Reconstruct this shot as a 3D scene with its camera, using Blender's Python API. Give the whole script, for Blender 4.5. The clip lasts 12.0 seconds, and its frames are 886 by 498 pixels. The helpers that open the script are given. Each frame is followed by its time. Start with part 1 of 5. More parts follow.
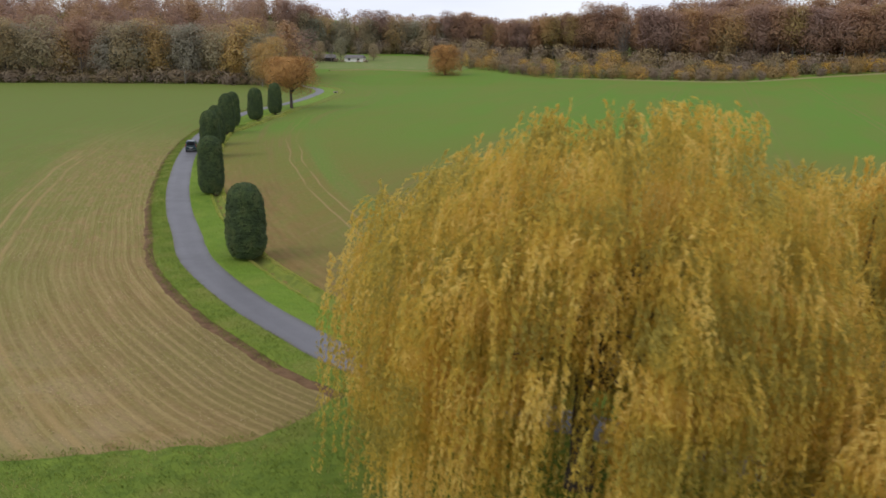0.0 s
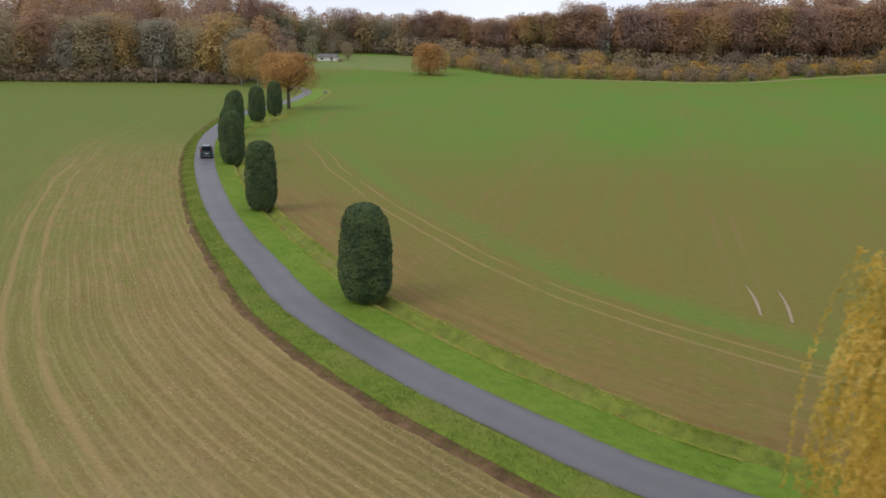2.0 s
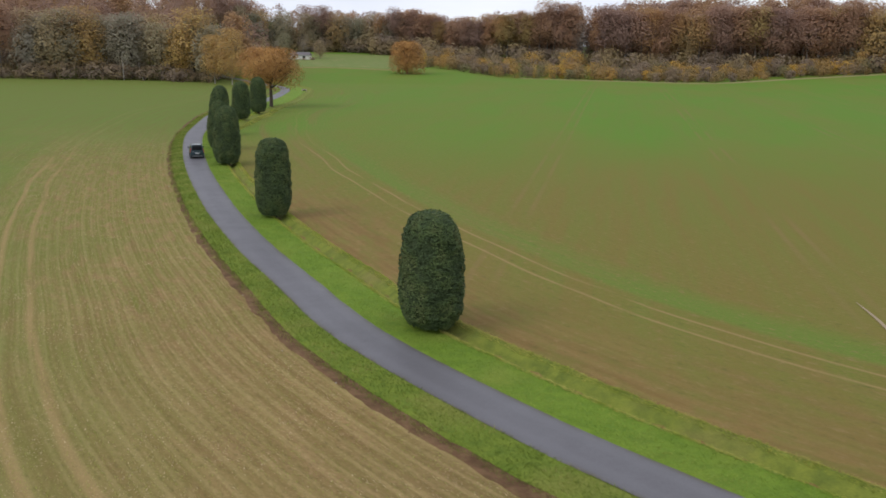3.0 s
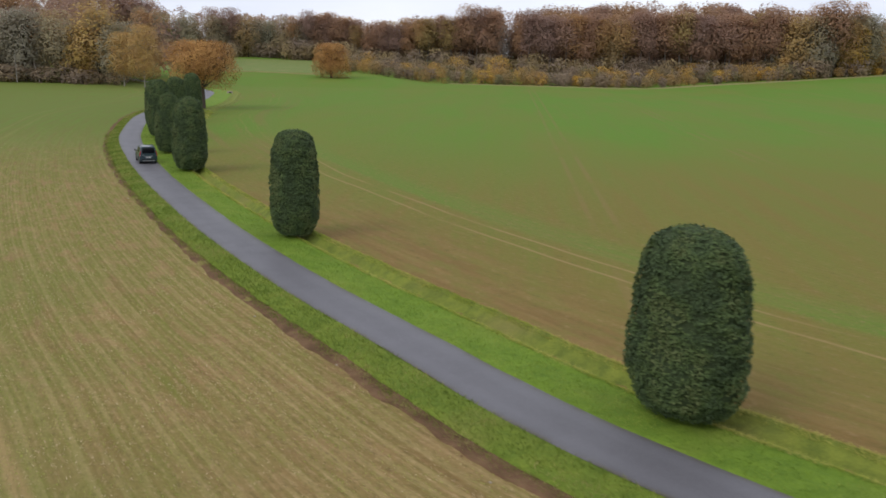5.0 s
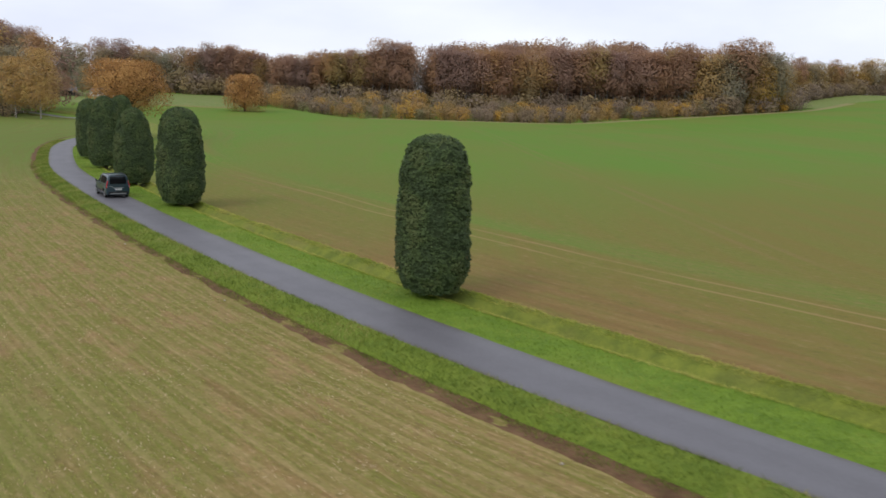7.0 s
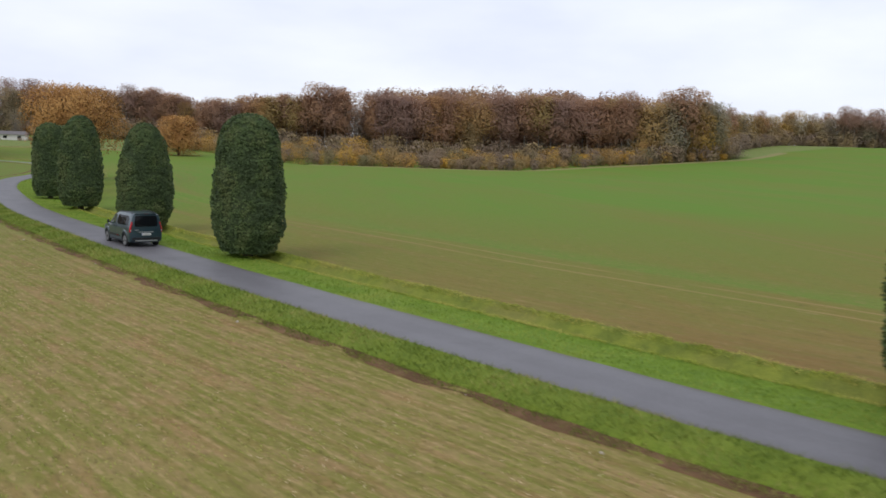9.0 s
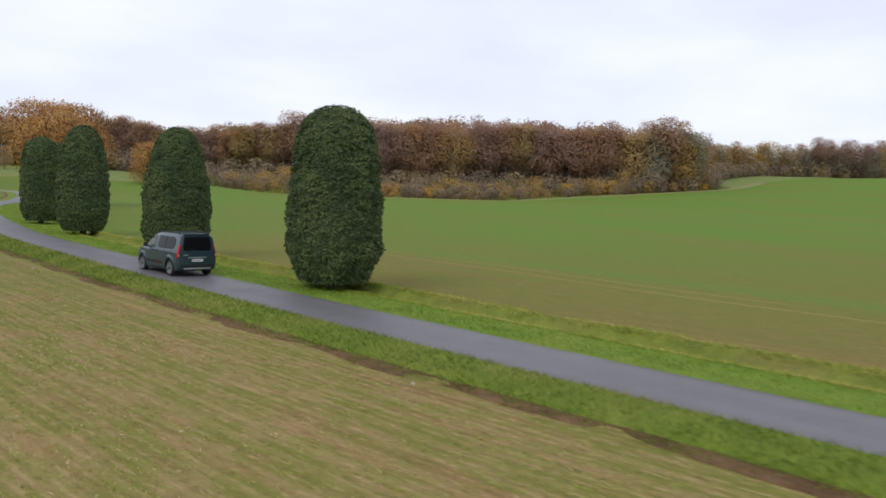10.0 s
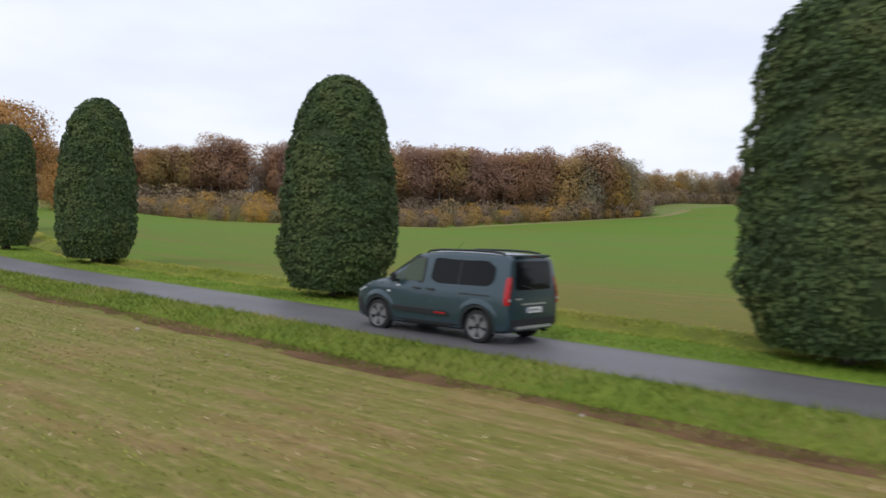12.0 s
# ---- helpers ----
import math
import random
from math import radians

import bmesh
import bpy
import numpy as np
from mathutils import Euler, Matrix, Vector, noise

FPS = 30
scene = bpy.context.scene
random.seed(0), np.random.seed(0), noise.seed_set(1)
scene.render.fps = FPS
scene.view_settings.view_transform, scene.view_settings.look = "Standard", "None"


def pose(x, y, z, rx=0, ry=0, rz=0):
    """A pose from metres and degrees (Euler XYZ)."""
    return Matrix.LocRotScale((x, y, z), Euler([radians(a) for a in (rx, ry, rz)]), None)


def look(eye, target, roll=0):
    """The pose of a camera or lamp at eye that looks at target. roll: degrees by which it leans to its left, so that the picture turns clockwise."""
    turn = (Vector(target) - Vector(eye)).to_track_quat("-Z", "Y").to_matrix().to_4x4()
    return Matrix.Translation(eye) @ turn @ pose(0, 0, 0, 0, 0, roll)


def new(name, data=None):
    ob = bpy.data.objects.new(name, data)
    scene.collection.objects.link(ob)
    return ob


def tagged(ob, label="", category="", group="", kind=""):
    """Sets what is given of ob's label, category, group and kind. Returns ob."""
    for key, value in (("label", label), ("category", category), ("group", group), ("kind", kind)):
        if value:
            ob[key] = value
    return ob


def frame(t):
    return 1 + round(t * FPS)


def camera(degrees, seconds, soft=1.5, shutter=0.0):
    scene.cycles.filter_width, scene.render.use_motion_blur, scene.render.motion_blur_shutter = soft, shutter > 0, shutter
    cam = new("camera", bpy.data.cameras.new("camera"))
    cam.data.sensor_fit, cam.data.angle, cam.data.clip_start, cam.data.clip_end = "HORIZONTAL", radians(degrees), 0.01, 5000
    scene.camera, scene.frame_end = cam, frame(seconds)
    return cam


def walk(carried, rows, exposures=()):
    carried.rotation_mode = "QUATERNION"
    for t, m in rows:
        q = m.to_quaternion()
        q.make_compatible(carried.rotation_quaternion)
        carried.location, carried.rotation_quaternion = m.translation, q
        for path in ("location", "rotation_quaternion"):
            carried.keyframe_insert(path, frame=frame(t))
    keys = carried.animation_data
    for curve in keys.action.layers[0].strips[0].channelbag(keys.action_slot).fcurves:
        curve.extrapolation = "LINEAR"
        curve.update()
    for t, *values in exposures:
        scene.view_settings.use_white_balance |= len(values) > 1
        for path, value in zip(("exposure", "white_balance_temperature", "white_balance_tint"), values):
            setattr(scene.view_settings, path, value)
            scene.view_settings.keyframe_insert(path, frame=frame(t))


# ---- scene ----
# ---------------------------------------------------------------- camera
cam = camera(54.9, 12.0, soft=1.6, shutter=0.3)
# seconds, place in metres, turn in degrees
PATH = [
    (0.0, 0.005, 0.002, 16.703, 76.479, -0.402, 0.026),
    (0.5, -3.963, 3.976, 16.326, 76.507, -0.474, -0.684),
    (1.0, -7.795, 8.068, 16.027, 76.565, -0.513, -1.643),
    (1.5, -11.396, 12.279, 15.616, 76.604, -0.632, -2.586),
    (2.0, -14.818, 16.626, 15.079, 76.656, -0.720, -3.453),
    (2.5, -17.853, 21.148, 14.438, 76.716, -0.907, -4.497),
    (3.0, -20.606, 25.834, 13.727, 76.789, -1.069, -5.934),
    (3.5, -23.178, 30.618, 12.935, 76.837, -1.181, -7.592),
    (4.0, -25.635, 35.498, 12.088, 76.945, -1.258, -9.368),
    (4.5, -28.045, 40.476, 11.213, 77.198, -1.312, -11.156),
    (5.0, -30.477, 45.552, 10.336, 77.675, -1.357, -12.854),
    (5.5, -32.996, 50.726, 9.484, 78.456, -1.406, -14.355),
    (6.0, -35.543, 56.030, 8.695, 79.321, -1.433, -16.267),
    (6.5, -37.829, 61.438, 7.875, 79.931, -1.513, -18.641),
    (7.0, -39.897, 66.954, 7.110, 80.573, -1.574, -20.639),
    (7.5, -41.761, 72.542, 6.397, 81.281, -1.625, -22.356),
    (8.0, -43.434, 78.165, 5.734, 82.093, -1.677, -23.890),
    (8.5, -44.931, 83.787, 5.119, 83.047, -1.740, -25.334),
    (9.0, -46.263, 89.373, 4.549, 84.184, -1.822, -26.784),
    (9.5, -47.251, 94.826, 3.912, 85.302, -1.919, -27.880),
    (10.0, -48.254, 100.444, 3.289, 86.421, -1.779, -29.165),
    (10.5, -49.009, 106.073, 2.794, 87.491, -1.738, -30.744),
    (11.0, -49.782, 111.816, 2.412, 88.454, -1.787, -32.328),
    (11.5, -50.485, 117.454, 2.146, 88.744, -1.581, -34.186),
    (12.0, -51.274, 123.184, 1.882, 88.627, -1.559, -36.008),
]
walk(cam, [(t, pose(x, y, z, rx, ry, rz)) for t, x, y, z, rx, ry, rz in PATH])

# ---------------------------------------------------------------- overcast sky and soft sun
SUN_ELEVATION, SUN_AZIMUTH = 42.0, -115.0
world = bpy.data.worlds.new("overcast_sky")
scene.world = world
world.use_nodes = True
wn = world.node_tree
wn.nodes.clear()
w_out = wn.nodes.new("ShaderNodeOutputWorld")
w_sky = wn.nodes.new("ShaderNodeTexSky")
w_sky.sky_type, w_sky.sun_disc = "NISHITA", False
w_sky.sun_elevation, w_sky.sun_rotation = radians(SUN_ELEVATION), radians(SUN_AZIMUTH)
w_bg = wn.nodes.new("ShaderNodeBackground")
w_bg.inputs["Strength"].default_value = 0.10
wn.links.new(w_sky.outputs[0], w_bg.inputs["Color"])
w_tc = wn.nodes.new("ShaderNodeTexCoord")
w_map = wn.nodes.new("ShaderNodeMapping")
w_map.inputs["Scale"].default_value = (1.6, 1.6, 5.0)
w_noise = wn.nodes.new("ShaderNodeTexNoise")
w_noise.inputs["Scale"].default_value, w_noise.inputs["Detail"].default_value, w_noise.inputs["Roughness"].default_value = 1.7, 5.0, 0.5
w_ramp = wn.nodes.new("ShaderNodeValToRGB")
w_ramp.color_ramp.elements[0].position, w_ramp.color_ramp.elements[0].color = 0.34, (0.72, 0.76, 0.90, 1)
w_ramp.color_ramp.elements[1].position, w_ramp.color_ramp.elements[1].color = 0.60, (0.86, 0.89, 0.96, 1)
w_cloud = wn.nodes.new("ShaderNodeBackground")
w_cloud.inputs["Strength"].default_value = 1.18
w_mix = wn.nodes.new("ShaderNodeMixShader")
w_mix.inputs[0].default_value = 0.9
wn.links.new(w_tc.outputs["Generated"], w_map.inputs["Vector"])
wn.links.new(w_map.outputs[0], w_noise.inputs["Vector"])
wn.links.new(w_noise.outputs["Fac"], w_ramp.inputs["Fac"])
wn.links.new(w_ramp.outputs["Color"], w_cloud.inputs["Color"])
wn.links.new(w_bg.outputs[0], w_mix.inputs[1])
wn.links.new(w_cloud.outputs[0], w_mix.inputs[2])
wn.links.new(w_mix.outputs[0], w_out.inputs["Surface"])

sun = new("sun", bpy.data.lights.new("sun", "SUN"))
sun.data.energy, sun.data.angle, sun.data.color = 0.9, radians(25), (1.0, 0.96, 0.9)
_a, _e = radians(SUN_AZIMUTH), radians(SUN_ELEVATION)
sun.matrix_world = look((0, 0, 60), (-math.sin(_a) * math.cos(_e), -math.cos(_a) * math.cos(_e), 60 - math.sin(_e)))


# ---------------------------------------------------------------- materials
class Mat:
    """A small node-material writer."""

    def __init__(self, name, rough=0.8, spec=0.3):
        self.m = bpy.data.materials.new(name)
        self.m.use_nodes = True
        self.t = self.m.node_tree
        self.b = self.t.nodes["Principled BSDF"]
        self.b.inputs["Roughness"].default_value = rough
        self.b.inputs["Specular IOR Level"].default_value = spec

    def n(self, kind, **vals):
        node = self.t.nodes.new(kind)
        for k, v in vals.items():
            node.inputs[k.replace("_", " ")].default_value = v
        return node

    def link(self, a, b):
        self.t.links.new(a, b)

    def coord(self, scale=(1, 1, 1), which="Object", uv=False):
        tc = self.t.nodes.new("ShaderNodeTexCoord")
        mp = self.t.nodes.new("ShaderNodeMapping")
        mp.inputs["Scale"].default_value = scale
        self.link(tc.outputs["UV" if uv else which], mp.inputs["Vector"])
        return mp.outputs[0]

    def noise(self, vec, scale, detail=4.0, rough=0.55):
        nz = self.n("ShaderNodeTexNoise", Scale=scale, Detail=detail, Roughness=rough)
        self.link(vec, nz.inputs["Vector"])
        return nz.outputs["Fac"]

    def ramp(self, fac, stops):
        r = self.t.nodes.new("ShaderNodeValToRGB")
        el = r.color_ramp.elements
        while len(el) < len(stops):
            el.new(0.5)
        for e, (p, c) in zip(el, stops):
            e.position, e.color = p, (*c, 1) if len(c) == 3 else c
        self.link(fac, r.inputs["Fac"])
        return r.outputs["Color"]

    def grey(self, fac, lo, hi, a=0.0, b=1.0):
        mr = self.n("ShaderNodeMapRange", From_Min=lo, From_Max=hi, To_Min=a, To_Max=b)
        mr.interpolation_type = "SMOOTHSTEP"
        self.link(fac, mr.inputs["Value"])
        return mr.outputs["Result"]

    def mix(self, fac, a, b, kind="MIX"):
        mx = self.t.nodes.new("ShaderNodeMix")
        mx.data_type, mx.blend_type = "RGBA", kind
        for sock, val in ((mx.inputs[0], fac), (mx.inputs[6], a), (mx.inputs[7], b)):
            if isinstance(val, (int, float)):
                sock.default_value = val
            elif isinstance(val, tuple):
                sock.default_value = (*val, 1)
            else:
                self.link(val, sock)
        return mx.outputs[2]

    def math(self, op, a, b=0.0):
        mt = self.t.nodes.new("ShaderNodeMath")
        mt.operation = op
        for sock, val in ((mt.inputs[0], a), (mt.inputs[1], b)):
            if isinstance(val, (int, float)):
                sock.default_value = val
            else:
                self.link(val, sock)
        return mt.outputs[0]

    def color(self, c):
        if isinstance(c, tuple):
            self.b.inputs["Base Color"].default_value = (*c, 1)
        else:
            self.link(c, self.b.inputs["Base Color"])

    def bump(self, fac, strength=0.4, dist=0.05):
        bp = self.n("ShaderNodeBump", Strength=strength, Distance=dist)
        self.link(fac, bp.inputs["Height"])
        self.link(bp.outputs[0], self.b.inputs["Normal"])

    def randoms(self):
        oi = self.t.nodes.new("ShaderNodeObjectInfo")
        gm = self.t.nodes.new("ShaderNodeNewGeometry")
        return oi.outputs["Random"], gm.outputs["Random Per Island"]


def plain(name, c, rough=0.6, metal=0.0, spec=0.4, wear=0.12):
    k = Mat(name, rough, spec)
    k.b.inputs["Metallic"].default_value = metal
    f = k.noise(k.coord(), 9.0, 4.0)
    k.color(k.mix(f, tuple(v * (1 - wear) for v in c), tuple(min(1.0, v * (1 + wear)) for v in c)))
    return k.m


def foliage(name, stops, leaf_spread=0.5, translucent=0.0, patch=0.0, rough=0.7, contrast=0.2):
    """Leaves: one colour a tree from the ramp, broken up leaf by leaf."""
    k = Mat(name, rough, 0.2)
    tree, leaf = k.randoms()
    base = tree
    if patch:
        nz = k.noise(k.coord((1, 1, 1)), patch, 1.0, 0.4)
        base = k.grey(nz, 0.3, 0.7)
    f = k.math("ADD", base, k.math("MULTIPLY", k.math("SUBTRACT", leaf, 0.5), leaf_spread))
    col = k.ramp(f, stops)
    lum = k.grey(leaf, 0.0, 1.0, 1.0 - contrast, 1.0 + contrast)
    hsv = k.n("ShaderNodeHueSaturation")
    k.link(col, hsv.inputs["Color"])
    k.link(lum, hsv.inputs["Value"])
    k.color(hsv.outputs[0])
    if translucent:
        tr = k.t.nodes.new("ShaderNodeBsdfTranslucent")
        k.link(hsv.outputs[0], tr.inputs["Color"])
        mx = k.t.nodes.new("ShaderNodeMixShader")
        mx.inputs[0].default_value = translucent
        k.link(k.b.outputs[0], mx.inputs[1])
        k.link(tr.outputs[0], mx.inputs[2])
        k.link(mx.outputs[0], k.t.nodes["Material Output"].inputs["Surface"])
    return k.m


def field_material():
    """Autumn fields: drilled rows follow the lane; UV holds metres from the lane's middle and metres along it."""
    k = Mat("field_soil_and_seedlings", 0.95, 0.09)
    uv = k.coord(uv=True)
    sep = k.t.nodes.new("ShaderNodeSeparateXYZ")
    k.link(uv, sep.inputs[0])
    d, s = sep.outputs[0], sep.outputs[1]
    pos = k.coord()
    sxy = k.t.nodes.new("ShaderNodeSeparateXYZ")
    k.link(pos, sxy.inputs[0])
    streak = k.noise(k.coord((1.5, 0.07, 1), uv=True), 1.0, 6.0, 0.62)
    streak2 = k.noise(k.coord((0.45, 0.016, 1), uv=True), 1.0, 4.0, 0.55)
    fine = k.noise(k.coord((5.0, 2.0, 1), uv=True), 1.0, 5.0, 0.68)
    clod = k.noise(pos, 2.2, 6.0, 0.65)
    blot = k.noise(k.coord((0.9, 0.30, 1), uv=True), 1.0, 5.0, 0.6)
    crumb = k.noise(pos, 9.0, 4.0, 0.6)
    broad = k.noise(pos, 0.040, 4.0, 0.5)
    wave = k.math("ADD", d, k.math("MULTIPLY", k.math("SUBTRACT", clod, 0.5), 0.22))
    rows = k.grey(k.math("SINE", k.math("MULTIPLY", wave, 2 * math.pi / 0.62)), -0.7, 1.0)
    # the right-hand field is drilled along its own straight line
    across = k.math("SUBTRACT", k.math("MULTIPLY", sxy.outputs[0], 0.955), k.math("MULTIPLY", sxy.outputs[1], 0.297))
    ahead = k.math("ADD", k.math("MULTIPLY", sxy.outputs[0], 0.297), k.math("MULTIPLY", sxy.outputs[1], 0.955))
    comb = k.t.nodes.new("ShaderNodeCombineXYZ")
    k.link(k.math("MULTIPLY", across, 0.55), comb.inputs[0])
    k.link(k.math("MULTIPLY", ahead, 0.035), comb.inputs[1])
    drill = k.noise(comb.outputs[0], 1.0, 6.0, 0.6)
    comb2 = k.t.nodes.new("ShaderNodeCombineXYZ")
    k.link(k.math("MULTIPLY", across, 0.050), comb2.inputs[0])
    k.link(k.math("MULTIPLY", ahead, 0.014), comb2.inputs[1])
    swath = k.noise(comb2.outputs[0], 1.0, 5.0, 0.55)
    speck = k.noise(pos, 5.0, 5.0, 0.7)
    # left field: straw and soil near the lane, seedlings further off
    later = k.grey(s, 88.0, 118.0, 1.0, 0.62)
    straw = k.mix(k.grey(streak, 0.28, 0.72), (0.196, 0.116, 0.046), (0.328, 0.217, 0.094))
    straw = k.mix(k.grey(streak2, 0.35, 0.7, 0.0, 0.5), straw, (0.30, 0.210, 0.090))
    straw = k.mix(k.grey(clod, 0.40, 0.72, 0.0, 0.5), straw, (0.240, 0.138, 0.066))
    corner = k.math("MULTIPLY", k.grey(sxy.outputs[1], 54.0, 42.0), k.grey(k.noise(pos, 0.35, 4.0), 0.35, 0.6))
    straw = k.mix(k.math("MULTIPLY", k.math("MULTIPLY", corner, k.grey(d, -9.0, -15.0)), 0.45), straw, (0.40, 0.29, 0.18))
    # darker olive towards the lane in the near corner
    olive_corner = k.math("MULTIPLY", k.grey(s, 64.0, 48.0), k.grey(d, -14.0, -6.0))
    straw = k.mix(k.math("MULTIPLY", olive_corner, 0.65), straw, (0.150, 0.120, 0.046))
    sprout = k.math("MULTIPLY", k.grey(blot, 0.30, 0.58), k.math("ADD", 0.5, k.math("MULTIPLY", rows, 0.45)))
    sprout = k.math("MULTIPLY", sprout, k.grey(s, 55.0, 115.0, 0.40, 1.9))
    left = k.mix(sprout, straw, (0.172, 0.172, 0.036))
    left = k.mix(k.math("MULTIPLY", k.grey(k.math("ADD", k.math("MULTIPLY", rows, 0.35), streak), 0.62, 0.95), k.math("MULTIPLY", later, 0.5)), left, (0.385, 0.278, 0.128))
    left = k.mix(k.math("MULTIPLY", later, k.grey(speck, 0.52, 0.72, 0.0, 0.5)), left, (0.36, 0.262, 0.122))
    left = k.mix(k.grey(speck, 0.46, 0.28, 0.0, 0.5), left, (0.135, 0.115, 0.036))
    tuft = k.grey(k.noise(k.coord((1.9, 0.55, 1), uv=True), 1.0, 5.0, 0.65), 0.46, 0.62)
    left = k.mix(k.math("MULTIPLY", tuft, k.grey(s, 85.0, 115.0, 0.1, 0.5)), left, (0.325, 0.215, 0.110))
    # drilled rows: broken lines of pale straw and dark soil
    drilled = k.grey(k.math("SINE", k.math("MULTIPLY", wave, 2 * math.pi / 0.25)), -0.3, 1.0)
    stalk = k.math("ADD", k.math("MULTIPLY", fine, 0.75), k.math("MULTIPLY", drilled, k.grey(s, 50.0, 78.0, 0.03, 0.09)))
    left = k.mix(k.grey(stalk, 0.43, 0.56, 0.0, 0.50), left, (0.410, 0.290, 0.150))
    left = k.mix(k.grey(stalk, 0.37, 0.26, 0.0, 0.50), left, (0.130, 0.096, 0.038))
    lgreen = k.mix(k.grey(streak, 0.35, 0.65), (0.140, 0.165, 0.036), (0.122, 0.192, 0.032))
    lfac = k.grey(k.math("ADD", d, k.math("MULTIPLY", broad, -30.0)), -24.0, -46.0, 0.0, 0.9)
    lfac = k.math("MAXIMUM", lfac, k.grey(s, 122.0, 195.0, 0.0, 0.92))
    lfac = k.math("MAXIMUM", lfac, k.math("MULTIPLY", k.grey(d, -18.4, -20.0), k.grey(d, -27.0, -21.5, 0.0, 0.75)))
    left = k.mix(lfac, left, lgreen)
    # right field: bare brown next to the verge, mottled olive, then green
    bare = k.mix(k.grey(streak, 0.3, 0.7), (0.188, 0.114, 0.040), (0.250, 0.165, 0.060))
    bare = k.mix(k.math("MULTIPLY", k.grey(blot, 0.40, 0.66), 0.6), bare, (0.165, 0.170, 0.036))
    olive = k.mix(k.grey(drill, 0.30, 0.70), (0.186, 0.150, 0.036), (0.158, 0.168, 0.032))
    rgreen = k.mix(k.grey(swath, 0.36, 0.62), (0.140, 0.194, 0.029), (0.108, 0.213, 0.023))
    rgreen = k.mix(k.grey(drill, 0.42, 0.76, 0.0, 0.35), rgreen, (0.160, 0.172, 0.042))
    mott = k.math("MULTIPLY", k.math("SUBTRACT", swath, 0.5), 70.0)
    ramp1 = k.grey(k.math("ADD", d, k.math("MULTIPLY", mott, 0.25)), 6.0, 17.0)
    right = k.mix(k.math("MAXIMUM", ramp1, k.grey(s, 105.0, 140.0, 0.0, 0.9)), bare, olive)
    fargreen = k.grey(k.math("ADD", k.math("ADD", k.math("ADD", k.math("MULTIPLY", d, 0.6), k.grey(s, 85.0, 200.0, 0.0, 50.0)), k.math("MULTIPLY", s, 0.5)), mott), 62.0, 168.0)
    right = k.mix(fargreen, right, rgreen)
    strip = k.math("MULTIPLY", k.grey(d, 18.0, 19.2), k.grey(d, 23.5, 20.0, 0.0, 0.85))
    right = k.mix(k.math("MULTIPLY", strip, k.grey(swath, 0.3, 0.55)), right, (0.125, 0.200, 0.030))
    right = k.mix(k.math("MULTIPLY", k.grey(streak2, 0.50, 0.70, 0.0, 0.55), k.grey(d, 34.0, 8.0)), right, (0.225, 0.140, 0.056))
    close = k.grey(d, 70.0, 12.0)
    ragged = k.noise(k.coord((2.6, 0.9, 1), uv=True), 1.0, 6.0, 0.7)
    right = k.mix(k.math("MULTIPLY", close, k.grey(ragged, 0.54, 0.70, 0.0, 0.60)), right, (0.300, 0.205, 0.095))
    right = k.mix(k.math("MULTIPLY", close, k.grey(ragged, 0.45, 0.30, 0.0, 0.60)), right, (0.095, 0.098, 0.026))
    right = k.mix(k.math("MULTIPLY", close, k.grey(speck, 0.50, 0.70, 0.0, 0.45)), right, (0.245, 0.175, 0.078))
    right = k.mix(k.math("MULTIPLY", close, k.grey(speck, 0.46, 0.28, 0.0, 0.45)), right, (0.115, 0.125, 0.030))
    for centre in (-35.3, -12.0, 11.5, 35.0, 58.5, 82.0, 105.5):
        off = k.math("ABSOLUTE", k.math("SUBTRACT", k.math("ABSOLUTE", k.math("SUBTRACT", across, centre)), 0.9))
        right = k.mix(k.math("MULTIPLY", k.grey(off, 0.40, 0.1, 0.0, 0.36), k.grey(k.noise(pos, 0.06, 3.0), 0.36, 0.60)), right, (0.245, 0.160, 0.070))
    col = k.mix(k.grey(d, -0.5, 0.5), left, right)
    # wheel tracks of the drill, side by side
    wob = k.math("ADD", d, k.math("MULTIPLY", k.math("SUBTRACT", k.noise(k.coord((0, 0.03, 0), uv=True), 1.0, 2.0), 0.5), 2.5))
    for centre in (-17.2, -15.3, 15.6, 17.4):
        near = k.math("MULTIPLY", k.grey(s, 128.0, 165.0, 1.0, 0.25), k.grey(k.math("ABSOLUTE", k.math("SUBTRACT", wob, centre)), 0.40 if centre < 0 else 0.22, 0.05, 0.0, 0.7 if centre < 0 else 0.62))
        col = k.mix(k.math("MULTIPLY", near, k.grey(streak, 0.34, 0.54)), col, (0.345, 0.235, 0.105))
    col = k.mix(k.grey(crumb, 0.3, 0.75, 0.0, 0.28), col, (0.115, 0.095, 0.035))
    k.color(col)
    k.bump(k.math("ADD", k.math("ADD", k.math("MULTIPLY", clod, 0.8), k.math("MULTIPLY", crumb, 0.5)), k.math("MULTIPLY", rows, 0.25)), 0.5, 0.05)
    return k.m


def grass_material(name, a, b, c):
    k = Mat(name, 0.9, 0.15)
    pos = k.coord()
    f = k.noise(pos, 1.4, 6.0, 0.65)
    g = k.noise(pos, 14.0, 5.0, 0.7)
    h = k.noise(pos, 0.22, 3.0, 0.5)
    col = k.mix(k.grey(f, 0.3, 0.7), a, b)
    col = k.mix(k.grey(h, 0.5, 0.75, 0.0, 0.7), col, c)
    col = k.mix(k.grey(g, 0.3, 0.75, 0.0, 0.45), col, tuple(v * 0.45 for v in a))
    k.color(col)
    k.bump(k.math("ADD", f, g), 0.7, 0.06)
    return k.m


